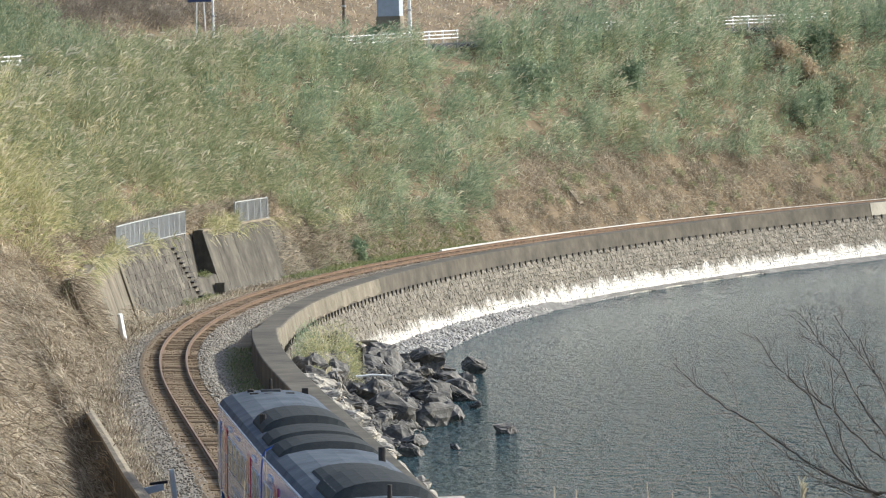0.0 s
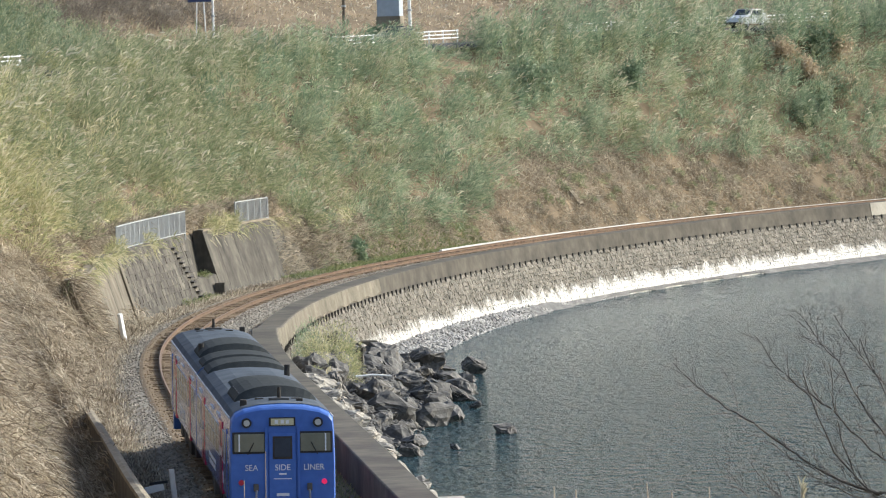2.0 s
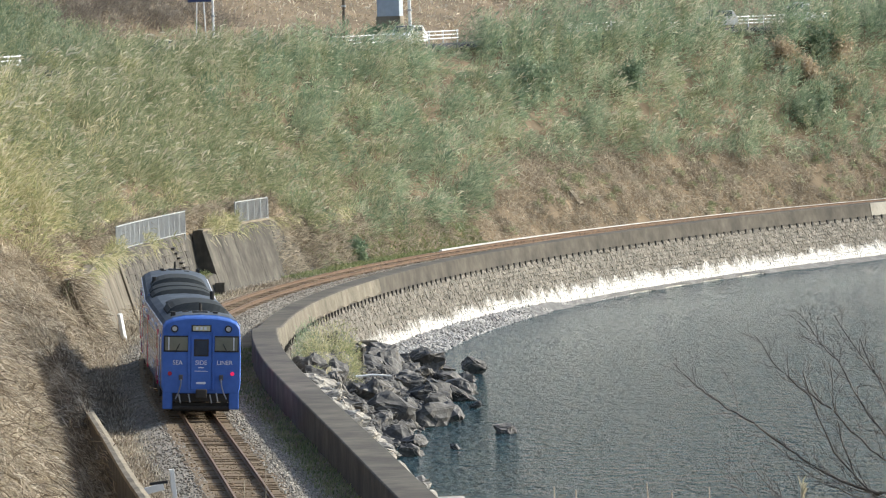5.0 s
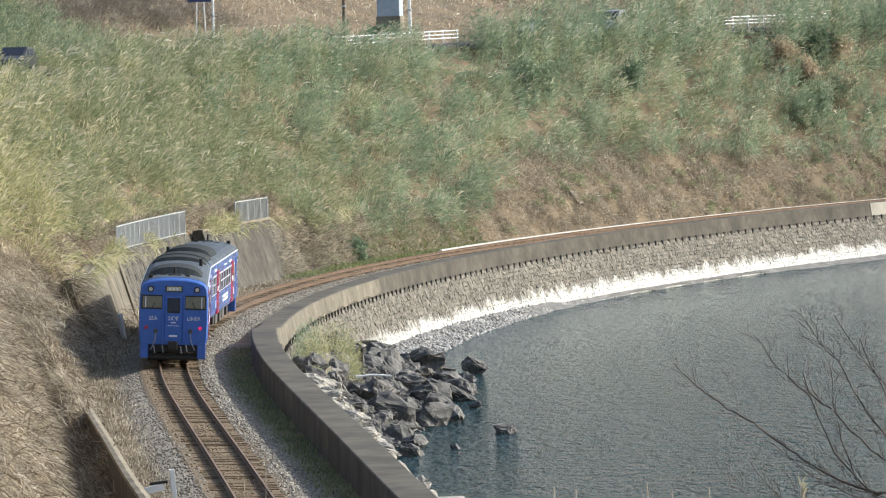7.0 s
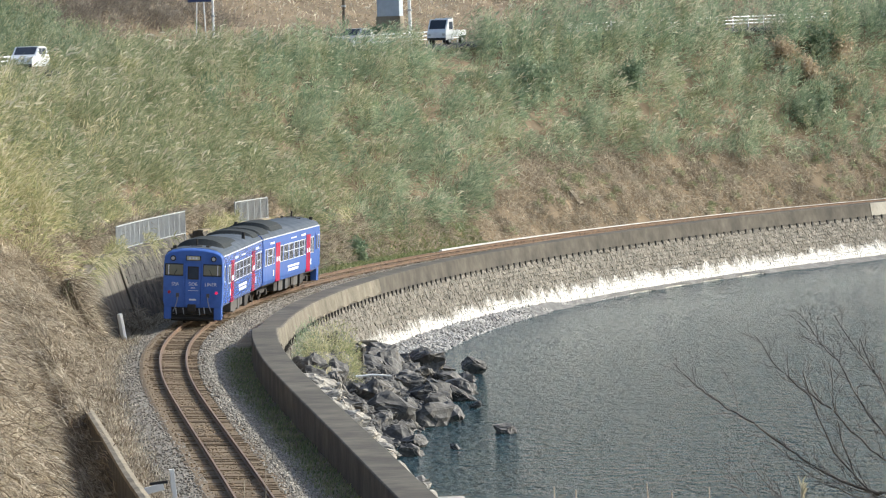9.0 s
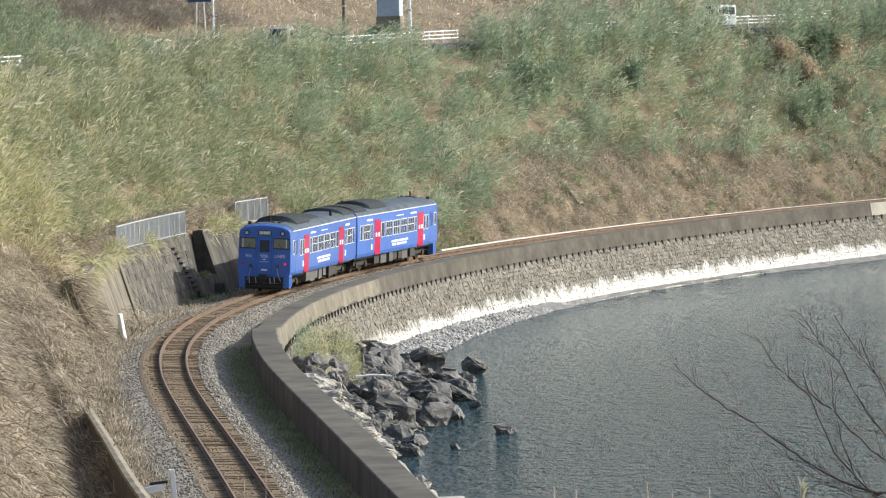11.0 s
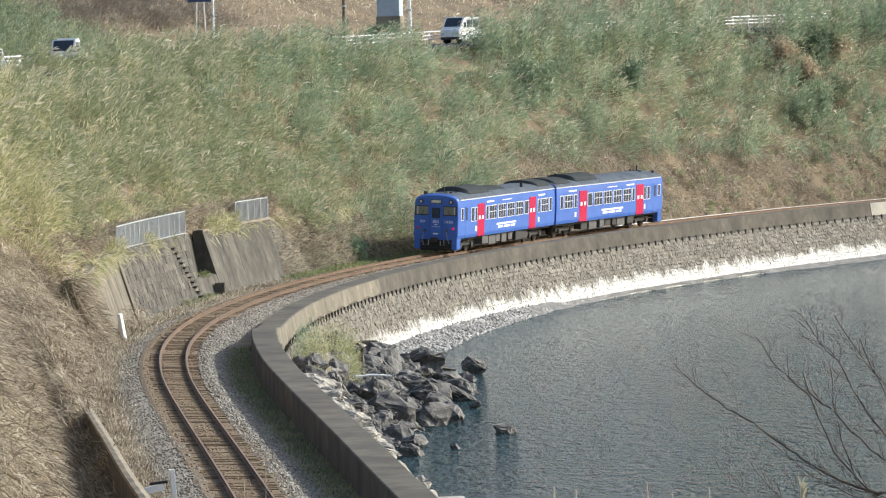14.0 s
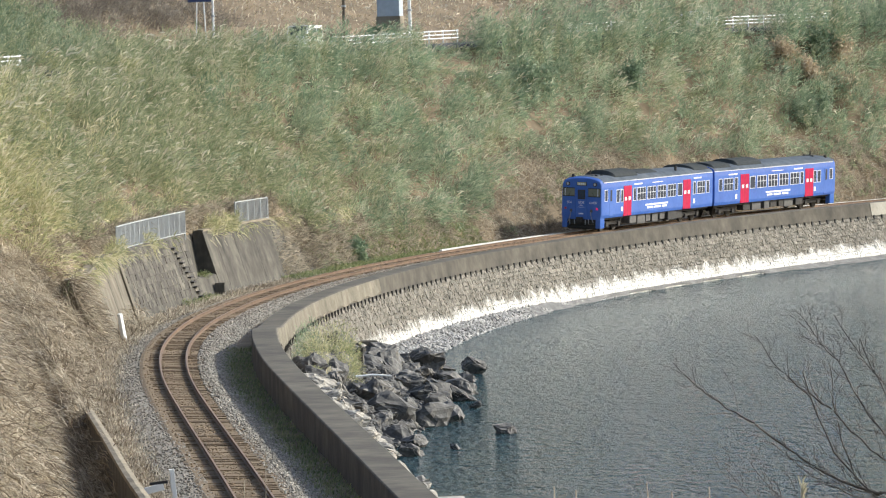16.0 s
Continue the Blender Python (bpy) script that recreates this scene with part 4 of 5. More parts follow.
def build_stones():
    rs = np.random.RandomState(77)
    prof_l, prof_z = [-3.3, -2.3, -1.55, 1.55, 2.5, 3.4], [-.62, -.42, -.20, -.29, -.48, -.60]
    n = 34000
    s = rs.uniform(-12, 200, n)
    l = np.where(rs.rand(n) < .68, rs.uniform(1.05, 3.0, n), -rs.uniform(1.05, 3.1, n))
    stones("ballast_stones", s, l, np.where(np.abs(l) < 1.5, -.175 - .04 * (l > 0), np.interp(l, prof_l, prof_z) + .01), rs.uniform(.05, .13, n), M_GRAVEL, "loose grey ballast stones beside the rails", "ballast", 78)
    n = 5000
    s, l = rs.uniform(-12, 190, n), np.where(rs.rand(n) < .6, rs.uniform(-.5, .5, n), rs.choice([-1, 1], n) * rs.uniform(.64, 1.25, n))
    c = np.array([cant(q) for q in s])
    stones("track_bed_stones", s, l, -.178 - l * np.sin(c), rs.uniform(.05, .11, n), M_BED_STONE, "rust-stained ballast stones between the sleepers", "ballast", 81)
    n = 9000
    s = rs.uniform(100, 205, n)
    e = np.array([beach_edge(q) for q in s])
    l = 5.5 + (e + .3 - 5.5) * rs.rand(n) ** .8
    z = np.interp((l - 5.9) / np.maximum(e - 5.9, .05), [-.5, 0, 1, 1.3], [-3.3, -3.45, -3.79, -3.9]) - .55 * ramp(s, 178, 203)
    stones("shingle_stones", s, l, z, rs.uniform(.1, .34, n), M_PEBBLE, "grey shingle stones on the beach", "shingle", 79)
    n = 5500
    s = rs.uniform(20, 132, n)
    e = np.array([rock_edge(q) for q in s])
    l = 5.8 + (e - 5.8) * rs.rand(n)
    z = np.array([float(bank_z(a, b)) for a, b in zip(s, l)])
    stones("rubble_stones", s, l, z + .05, rs.uniform(.15, .5, n), M_ROCK_RUBBLE, "dark broken rubble between the boulders", "rubble", 80)


M_ROCK_RUBBLE = mat("dark_rubble", [(0.03, 0.029, 0.028), (0.06, 0.057, 0.055), (0.13, 0.125, 0.118)], 0.9, 0.85, per="island", jitter=0.3)
build_stones()
build_reeds()
build_upper_brush()
build_dry_bank()
build_vines()
def mound_bush(name, spots, material, label, category, seed, per=420, size=.5):
    rs = np.random.RandomState(seed)
    c = np.array([at(s, l, z) for s, l, z, r, h in spots])
    q, d, L, W, idx = mounds(rs, c, np.array([v[3] for v in spots]), np.array([v[4] for v in spots]), np.full(len(spots), per), .25)
    blades(name, q, d + np.array([0, 0, .35]), L * size, W * .55, material, label, category, bend=.35, seed=seed, kind="")


mound_bush("grass_clump", [(95, 6.0, -2.1, 1.0, 2.6), (99, 6.5, -2.2, 1.2, 2.9), (103, 7.1, -2.3, 1.2, 2.7), (97, 7.3, -2.5, 1.1, 2.3), (92, 6.2, -2.3, .8, 1.7), (103, 7.3, -2.7, .8, 1.7), (88, 6.0, -2.2, .6, 1.3)], M_REED_GOLD, "tall dry grass clump growing beside the sea wall", "grass clump", 51, 1700)
mound_bush("bush", [(107, 5.5, -1.9, .7, 2.3), (103, 5.3, -1.8, .55, 2.1)], M_REED, "green leafy bush growing beside the sea wall", "bush", 52, 700)
mound_bush("weeds", [(3, -6.75, float(hill(3, -6.75)) - .1, .4, .6), (6, -6.6, float(hill(6, -6.6)) - .1, .35, .5)], M_REED_GOLD, "yellow-green weeds on the overgrown bank", "weeds", 54, 350, .6)
shrub(231.8, -23.7, 1.0, M_SHRUB, "green shrub beside a roadside cabinet", 59, z=12.5)
shrub(181, -4.2, .8, M_SHRUB, "dark green leafy shrub at the foot of the bank", 60)
# Dark shrubs added to stand for shaded hollows in the reeds.
for k, (s, l, r) in enumerate(((232, -12.0, 1.7), (246, -12.0, 1.5), (268, -9.0, 1.5), (277, -14.0, 1.5))):
    shrub(s, l, r, M_SHRUB, "dark green shrub added for a shaded hollow among the reeds", 70 + k)
for k, (s, l, r) in enumerate(((270, -13.2, 1.4), (272, -12.2, 1.2), (275, -11.0, 1.3), (278, -13.5, 1.4))):
    shrub(s, l, r, M_RUST_LEAF, "russet-leaved shrub among the reeds", 90 + k)


# ---- bare tree and stalks in the foreground ----
def tube(bm, pts, r0, r1, seg=6):
    """One tapering skin along a bent line."""
    rings = []
    n = len(pts)
    for i, q in enumerate(pts):
        run = (pts[min(i + 1, n - 1)] - pts[max(i - 1, 0)]).normalized()
        a = run.orthogonal().normalized()
        b = run.cross(a)
        r = r0 + (r1 - r0) * i / (n - 1)
        rings.append([bm.verts.new(q + (a * math.cos(6.2832 * k / seg) + b * math.sin(6.2832 * k / seg)) * r) for k in range(seg)])
    for a, b in zip(rings, rings[1:]):
        best = min(range(seg), key=lambda o: (b[o].co - a[0].co).length)
        for k in range(seg):
            bm.faces.new((a[k], a[(k + 1) % seg], b[(k + 1 + best) % seg], b[(k + best) % seg]))
    bm.faces.new(rings[0][::-1])
    bm.faces.new(rings[-1])


def bare_tree():
    rnd = random.Random(8)
    t = tagged(new("bare_tree"), "leafless grey-brown tree with fine twigs on the headland", "tree")
    D = 42.0
    fork = Vector((3.78, D, 9.9))
    base = Vector((4.0, D, headland_z(4.0, D) - .3))
    bm = bmesh.new()
    tube(bm, [base, base.lerp(fork, .5) + Vector((.03, 0, 0)), fork], .11, .06, 12)
    part("trunk", bm, M_TWIG, t)

    def bent(a, b, sag, steps=9):
        """A line from a to b that sags and zigzags a little."""
        run = b - a
        nrm = Vector((-run.z, 0, run.x)).normalized()
        out = []
        for i in range(steps):
            f = i / (steps - 1)
            j = 0 if i in (0, steps - 1) else rnd.uniform(-.011, .011) * run.length
            out.append(a.lerp(b, f) + nrm * (sag * math.sin(math.pi * f) * run.length + j) + Vector((0, rnd.uniform(-.02, .02), 0)))
        return out

    def sprays(bm, pts, step, size, r, depth):
        side = rnd.choice((-1, 1))
        i = rnd.uniform(.5, 1.4)
        while i < len(pts) - 1:
            k = int(i)
            a = pts[k].lerp(pts[k + 1], i - k)
            run = (pts[k + 1] - pts[k]).normalized()
            ang = side * rnd.uniform(.35, .85)
            d = Vector((run.x * math.cos(ang) - run.z * math.sin(ang), rnd.uniform(-.25, .25), run.x * math.sin(ang) + run.z * math.cos(ang)))
            d = (d + Vector((-.1, 0, .3))).normalized()
            fade = 1 - .55 * i / len(pts)
            end = a + d * size * rnd.uniform(.4, 1.0) * fade
            line = bent(a, end, rnd.uniform(-.14, .14), 6)
            tube(bm, line, r, .0014, 5)
            if depth:
                sprays(bm, line, 1.7, size * .42, r * .7, depth - 1)
            side = -side
            i += step * rnd.uniform(.6, 1.3)

    # limbs: x and z of both ends, how far each sags, its radius
    limbs = [(3.78, 9.98, 2.36, 10.59, .11, .016), (2.36, 10.59, 1.76, 11.06, .05, .008), (3.78, 10.05, 2.96, 10.68, .07, .012), (2.96, 10.68, 2.39, 11.26, .07, .008),
             (3.78, 10.1, 3.03, 11.04, .08, .011), (3.03, 11.04, 2.80, 11.37, .06, .006), (3.78, 10.2, 3.20, 11.21, .05, .009), (3.78, 10.5, 3.02, 11.39, .06, .008),
             (3.13, 10.13, 2.96, 11.0, .05, .007), (3.70, 9.7, 2.73, 10.99, .12, .01), (3.40, 9.97, 2.66, 10.33, .06, .006), (2.62, 9.7, 2.11, 10.26, .03, .005), (2.9, 9.7, 2.31, 10.3, .05, .005), (3.60, 9.9, 2.48, 10.45, .10, .006)]
    for x0, z0, x1, z1, sag, r in limbs:
        pts = bent(Vector((x0, D, z0)), Vector((x1, D + rnd.uniform(-.3, .3), z1)), sag, 11)
        bm = bmesh.new()
        tube(bm, pts, r, max(.0022, r * .45), 8)
        limb = part("limb", bm, M_TWIG, t)
        bm = bmesh.new()
        sprays(bm, pts, 1.15, .42, .0034, 1)
        part("twig_spray", bm, M_TWIG, limb)["kind"] = "stuff"
    return t


bare_tree()


def stalk(x, y, z1, lean, seed, plume=False):
    rnd = random.Random(seed)
    z0 = headland_z(x, y) - .1
    g = tagged(new("dead_stalk"), "pale dead grass stalk on the headland", "grass stalk", "dead stalks on the headland")
    bm = bmesh.new()
    pts = [Vector((x - lean * (1 - k / 6) ** 1.6, y, z0 + (z1 - z0) * k / 6)) for k in range(7)]
    tube(bm, pts, .007, .003, 6)
    part("stem", bm, plain_straw, g)
    if plume:
        n = 60
        rs = np.random.RandomState(seed)
        p = np.array(pts[-1])[None] - np.array([0, 0, 1.0]) * rs.uniform(0, .22, (n, 1))
        ob = blades("plume", p, np.array([.3, 0, 1.0]) + rs.normal(0, .25, (n, 3)), rs.uniform(.04, .1, n), rs.uniform(.006, .014, n), M_PLUME, "", "", seed=seed, kind="")
        ob.parent = g


plain_straw = mat("bleached_straw", [(.32, .26, .18), (.50, .43, .32)], 8.0, .8)
for k, (x, y, z1, lean, pl) in enumerate(((0.57, 30, 11.16, 0.05, False), (0.69, 30, 11.14, -0.04, False), (1.52, 32, 10.96, -0.08, False), (2.0, 31, 11.04, 0.25, True), (1.19, 33, 10.91, -0.5, False), (1.34, 33, 10.85, -0.4, False), (-1.49, 44, 10.34, 0.25, False), (-1.67, 44, 10.11, 0.2, False))):
    stalk(x, y, z1, lean, 40 + k, pl)


# ---- the train ----
def t_s(t):
    """How far the tail of the train has come along the line."""
    return -37.55 + 16.98 * t - 0.0838 * t * t


L_CAR = 19.75
PAINT = mat("blue_train_paint", [(0.068, 0.15, 0.45), (0.085, 0.18, 0.52)], 0.8, 0.13, spec=0.14, second=5, jitter=0.08)
M_ROOF = mat("train_roof_grey", [(0.055, 0.068, 0.085), (0.085, 0.102, 0.125), (0.12, 0.135, 0.155)], 0.9, 0.85, spec=0.1, second=6, stretch=(1, 1, 1))
M_RED = plain("red_door_paint", (0.50, 0.02, 0.075), 0.14)
M_RED.node_tree.nodes["Principled BSDF"].inputs["Specular IOR Level"].default_value = 0.1
M_GLASS = plain("dark_window_glass", (0.055, 0.065, 0.085), 0.1)
M_GLASS.node_tree.nodes["Principled BSDF"].inputs["Specular IOR Level"].default_value = 0.05
# Olive base colour stands for the reflections in the windscreens.
M_SCREEN = plain("windscreen_olive_reflection", (0.20, 0.20, 0.155), 0.08)
M_FRAME = plain("window_aluminium", (0.62, 0.64, 0.68), 0.5)
M_DARK = mat("underframe_black", [(0.02, 0.018, 0.017), (0.05, 0.045, 0.04)], 4.0, 0.8)
M_UNIT = mat("cooler_housing_grey", [(0.03, 0.035, 0.036), (0.05, 0.055, 0.057)], 3.0, 0.85, spec=0.1)
M_GREYBOX = mat("underfloor_box_grey", [(0.06, 0.058, 0.055), (0.12, 0.115, 0.11)], 3.0, 0.7)
M_TAIL = plain("tail_light_red", (0.75, 0.02, 0.12), 0.3, emit=0.35)
M_LAMP = plain("head_lamp_lens", (0.5, 0.5, 0.48), 0.1)
M_SIGN = plain("destination_blind", (0.55, 0.52, 0.34), 0.4)
# White for lettering and pillars, and for the glints painted on door panes.
M_TEXT_GLINT = plain("white_lettering_and_glint", (0.72, 0.74, 0.78), 0.5)


def body_section(w=1.0, h=1.0):
    """Half-outline of the body shell from sill to gutter, and of the roof arch."""
    side = [(1.40, 0.95), (1.45, 1.15), (1.45, 2.2), (1.43, 3.0), (1.40, 3.32)]
    roof = [(1.40, 3.32), (1.30, 3.47), (1.05, 3.60), (0.6, 3.69), (0.0, 3.72)]
    return side, roof


def shell(name, outline, y_rows, material, parent, close=True, smooth=True):
    """Skin from cross-sections: y_rows holds (y, width factor, drop)."""
    bm = bmesh.new()
    rings = []
    for y, w, drop in y_rows:
        rings.append([bm.verts.new((x * w, y, z - drop * max(0.0, (z - 2.4) / 1.3))) for x, z in outline])
    for a, b in zip(rings, rings[1:]):
        for i in range(len(a) - 1):
            bm.faces.new((a[i], a[i + 1], b[i + 1], b[i]))
    if close:
        bm.faces.new(rings[0][::-1])
        bm.faces.new(rings[-1])
    return part(name, bm, material, parent, smooth=False)


def letters(text, size, m, material, parent, squeeze=1.0):
    cu = bpy.data.curves.new("lettering", "FONT")
    cu.body, cu.size, cu.align_x, cu.align_y, cu.extrude = text, size, "CENTER", "CENTER", 0.004
    tmp = bpy.data.objects.new("lettering", cu)
    scene.collection.objects.link(tmp)
    me = bpy.data.meshes.new_from_object(tmp.evaluated_get(bpy.context.evaluated_depsgraph_get()))
    bpy.data.objects.remove(tmp)
    me.materials.clear()
    me.materials.append(material)
    ob = new("lettering", me)
    ob.parent, ob.matrix_basis = parent, m @ Matrix.Diagonal((squeeze, 1, 1, 1))
    return ob


def window(parent, side, y0, y1, z0, z1, mullions=1, bar=True):
    """A side window: frame proud of the wall, glass set in it, mullions."""
    x = 1.455
    k = mullions + 1
    lo, hi = sorted((side * (x - .06), side * x))
    win = part("side_window", boxed(lo, hi, y0 - .04, y1 + .04, z0 - .04, z1 + .04, .008), M_FRAME, parent)
    lo, hi = sorted((side * (x - .03), side * (x + .004)))
    w = (y1 - y0) / k
    zm = z0 + (z1 - z0) * .55
    for i in range(k):
        a, b = y0 + w * i + .03, y0 + w * (i + 1) - .03
        for c, d in (((z0, zm - .02), (zm + .02, z1)) if bar else ((z0, z1),)):
            part("pane", boxed(lo, hi, a, b, c, d), M_GLASS, win)
    return win


def build_car(name, label, unit_y, tail):
    car = tagged(new(name), label, "train car", group="cars of the train")
    side, roof = body_section()
    full = [(-x, z) for x, z in side] + [(-x, z) for x, z in roof[1:-1]] + [(x, z) for x, z in roof[::-1]][0:] + [(x, z) for x, z in side[::-1]][1:]
    rows = [(0.0, 0.965, 0.15), (0.05, 0.985, 0.10), (0.16, 0.997, 0.05), (0.42, 1.0, 0.01), (0.8, 1.0, 0.0), (10, 1.0, 0.0), (L_CAR, 1.0, 0.0)]
    body = shell("body", full, rows, PAINT, car)
    # roof skin over the shell, gutter to gutter
    arch = [(-x, z + .012) for x, z in roof] + [(x, z + .012) for x, z in roof[::-1]][1:]
    shell("roof", arch, [(0.32, 1.0, 0.02), (0.6, 1.003, 0.0), (L_CAR + .01, 1.003, 0.0)], M_ROOF, car, close=False)
    for sd in (-1, 1):
        part("gutter", boxed(*sorted((sd * 1.385, sd * 1.43)), 0.45, L_CAR, 3.29, 3.34), M_FRAME, car)
    # doors; their small panes are white, a glint put into the colour
    for sd in (-1, 1):
        for yc in (4.45, 15.0):
            door = part("side_door", boxed(*sorted((sd * 1.40, sd * 1.462)), yc - .68, yc + .68, 0.97, 2.98, .01), M_RED, car, "bright red double-leaf sliding door")
            part("seam", boxed(*sorted((sd * 1.40, sd * 1.466)), yc - .012, yc + .012, 0.97, 2.98), M_BLACK, door)
            for yy in (yc - .32, yc + .32):
                part("pane", boxed(*sorted((sd * 1.40, sd * 1.467)), yy - .17, yy + .17, 2.0, 2.24, .005), M_TEXT_GLINT, door)
        # windows
        for y0, y1, k in ((2.55, 3.05, 0), (3.3, 3.7, 0), (5.45, 5.9, 0), (6.15, 7.6, 2), (7.95, 9.4, 2), (9.75, 11.2, 2), (11.55, 13.0, 2), (13.35, 14.15, 0), (16.15, 16.6, 0), (16.9, 18.3, 2), (18.6, 19.1, 0)):
            window(body, sd, y0, y1, 1.95, 2.75, k, bar=k > 0)
        window(body, sd, 0.55, 1.0, 2.1, 2.8, 0, False)
        cd = part("cab_door", boxed(*sorted((sd * 1.40, sd * 1.458)), 1.35, 1.95, 1.05, 2.95, .01), PAINT, car)
        part("pane", boxed(*sorted((sd * 1.40, sd * 1.462)), 1.45, 1.75, 2.05, 2.8), M_GLASS, cd)
        # lettering too far off to read: pale bars
        for y0, y1, z0, z1 in ((7.6, 11.6, 1.50, 1.62), (7.9, 8.9, 1.30, 1.44), (9.1, 10.3, 1.30, 1.44), (10.5, 11.4, 1.30, 1.44), (5.6, 7.0, 2.98, 3.08), (16.2, 17.6, 2.98, 3.08), (8.8, 10.6, 3.0, 3.05), (3.35, 3.65, 1.30, 1.62), (16.2, 16.5, 1.30, 1.62)):
            part("side_marking", boxed(*sorted((sd * 1.40, sd * 1.456)), y0, y1, z0, z1), M_TEXT_GLINT, car)
    # cab end
    f = 0.0
    for sd in (-1, 1):
        x0, x1 = sorted((sd * 0.49, sd * 1.31))
        ws = part("windscreen", boxed(x0 - .05, x1 + .05, f - .03, f + .05, 2.36, 2.95, .03), M_BLACK, car)
        part("pane", boxed(x0, x1, f - .042, f + .02, 2.41, 2.90, .02), M_SCREEN, ws)
        part("corner_pillar", boxed(*sorted((sd * 1.155, sd * 1.195)), f - .05, f + .02, 2.42, 2.89, .005), M_TEXT_GLINT, car)
        bm = bmesh.new()
        rod(bm, (sd * .97, f - .10, 3.20), (sd * .97, f + .25, 3.20), .135, seg=20)
        hl = part("headlight", bm, M_BLACK, car)
        part("lens", rod(bmesh.new(), (sd * .97, f - .11, 3.20), (sd * .97, f - .09, 3.20), .085, seg=20), M_LAMP, hl)
        bm = bmesh.new()
        rod(bm, (sd * 1.13, f - .07, 1.58), (sd * 1.13, f + .05, 1.58), .075, seg=16)
        part("tail_light", bm, (M_TAIL if sd > 0 else plain("tail_light_dim", (0.45, 0.02, 0.05), .3)) if tail else M_LAMP, car)
        # wiper
        part("wiper", rod(bmesh.new(), (sd * .95, f - .06, 2.34), (sd * .78, f - .06, 2.66), .014, seg=6), M_BLACK, car)
        # corner skirt
        part("skirt", boxed(*sorted((sd * 1.02, sd * 1.38)), f + .02, f + .75, .28, .97, .05), PAINT, car)
        # jumper hoses
        bm = bmesh.new()
        pts = [(.72, 1.38), (.74, 1.15), (.80, .93), (.92, .66)]
        tube(bm, [Vector((sd * a, f - .11, b)) for a, b in pts], .028, .024, 6)
        part("jumper_hose", bm, plain("grey_hose", (.25, .27, .32), .6), car)
        part("hose_socket", boxed(*sorted((sd * .66, sd * .80)), f - .09, f + .05, 1.34, 1.54, .02), M_GREYBOX, car)
    gd = part("end_door", boxed(-.37, .37, f - .035, f + .05, 1.0, 2.92, .02), PAINT, car)
    door_rim = part("window_rim", boxed(-.27, .27, f - .046, f, 2.20, 2.83, .02), M_DARK, gd)
    part("pane", boxed(-.22, .22, f - .052, f, 2.26, 2.78, .02), M_GLASS, door_rim)
    for x in (-.44, .44):
        part("door_post", boxed(x - .035, x + .035, f - .06, f + .05, .98, 3.08, .01), PAINT, car)
    sg = part("destination_sign", boxed(-.36, .36, f - .05, f + .15, 3.10, 3.34, .02), M_BLACK, car)
    part("blind", boxed(-.31, .31, f - .062, f, 3.13, 3.31), M_SIGN, sg)
    for x in (-.16, .0, .14):
        part("blind_marking", boxed(x - .045, x + .045, f - .066, f - .05, 3.17, 3.27), M_TEXT_GLINT, sg)
    for txt, x in (("SEA", -.85), ("SIDE", 0), ("LINER", .85)):
        letters(txt, .23, Matrix.Translation((x, f - .042 if x else f - .04, 1.97)) @ Matrix.Rotation(math.pi / 2, 4, "X"), M_TEXT_GLINT, car, 0.95)
    part("end_marking", boxed(-.24, .24, f - .045, f, 1.66, 1.68), M_TEXT_GLINT, car)
    part("end_marking", boxed(-.1, .1, f - .045, f, 1.78, 1.82), M_TEXT_GLINT, car)
    part("end_marking", boxed(-.17, .17, f - .045, f, 1.20, 1.28), M_TEXT_GLINT, car)
    part("coupler", box(boxed(-.14, .14, f - .35, f + .5, .74, 1.0, .04), -.2, .2, f - .5, f - .3, .70, 1.04, .05), M_IRON, car)
    part("front_apron", boxed(-1.37, 1.37, f + .01, f + .3, .86, 1.0, .04), PAINT, car)
    part("skirt_bar", boxed(-1.1, 1.1, f + .06, f + .18, .27, .38, .03), M_IRON, car)
    for x, z in ((-.45, .72), (.32, .70), (.55, .76), (-.8, .70)):
        part("air_hose", rod(bmesh.new(), (x, f - .06, z + .12), (x + .06, f - .16, z - .18), .03, .025, 7), plain("hose_fitting_grey", (.34, .34, .33), .6), car)
    part("buffer_beam", boxed(-1.25, 1.25, f + .12, f + .5, .55, .98, .03), M_DARK, car)
    part("snow_plough", boxed(-1.05, 1.05, f + .25, f + .35, .20, .52, .03), M_IRON, car)
    # roof gear
    def arched(y0, y1, w, z0, z1, name, label=""):
        bm = bmesh.new()
        rings = []
        for y, k in ((y0, .93), (y0 + .25, 1.0), (y1 - .25, 1.0), (y1, .93)):
            ring = []
            for i in range(13):
                a = math.pi * i / 12
                ring.append(bm.verts.new((-math.cos(a) * w * k, y, z0 + (z1 * k - z0) * math.sin(a) ** 0.7)))
            rings.append(ring)
        for a, b in zip(rings, rings[1:]):
            for i in range(12):
                bm.faces.new((a[i], a[i + 1], b[i + 1], b[i]))
        bm.faces.new(rings[0][::-1])
        bm.faces.new(rings[-1])
        return part(name, bm, M_UNIT, car, label)
    ac = arched(unit_y, unit_y + 4.3, 1.16, 3.40, 4.02, "cooling_unit", "dark grey humped roof cooling unit")
    for k in range(4):
        part("grille", boxed(-1.0, -.75, unit_y + .5 + .9 * k, unit_y + 1.1 + .9 * k, 3.70, 3.80, .02), M_BLACK, ac)
    arched(unit_y + 4.6, unit_y + 8.2, 1.0, 3.45, 3.84, "roof_housing")
    arched(16.6, L_CAR - .05, 1.25, 3.38, 3.90, "end_hood")
    for x, y in ((-1.0, .9), (.55, 1.15)):
        part("roof_vent", boxed(x - .09, x + .09, y - .1, y + .1, 3.5, 3.78, .03), M_IRON, car)
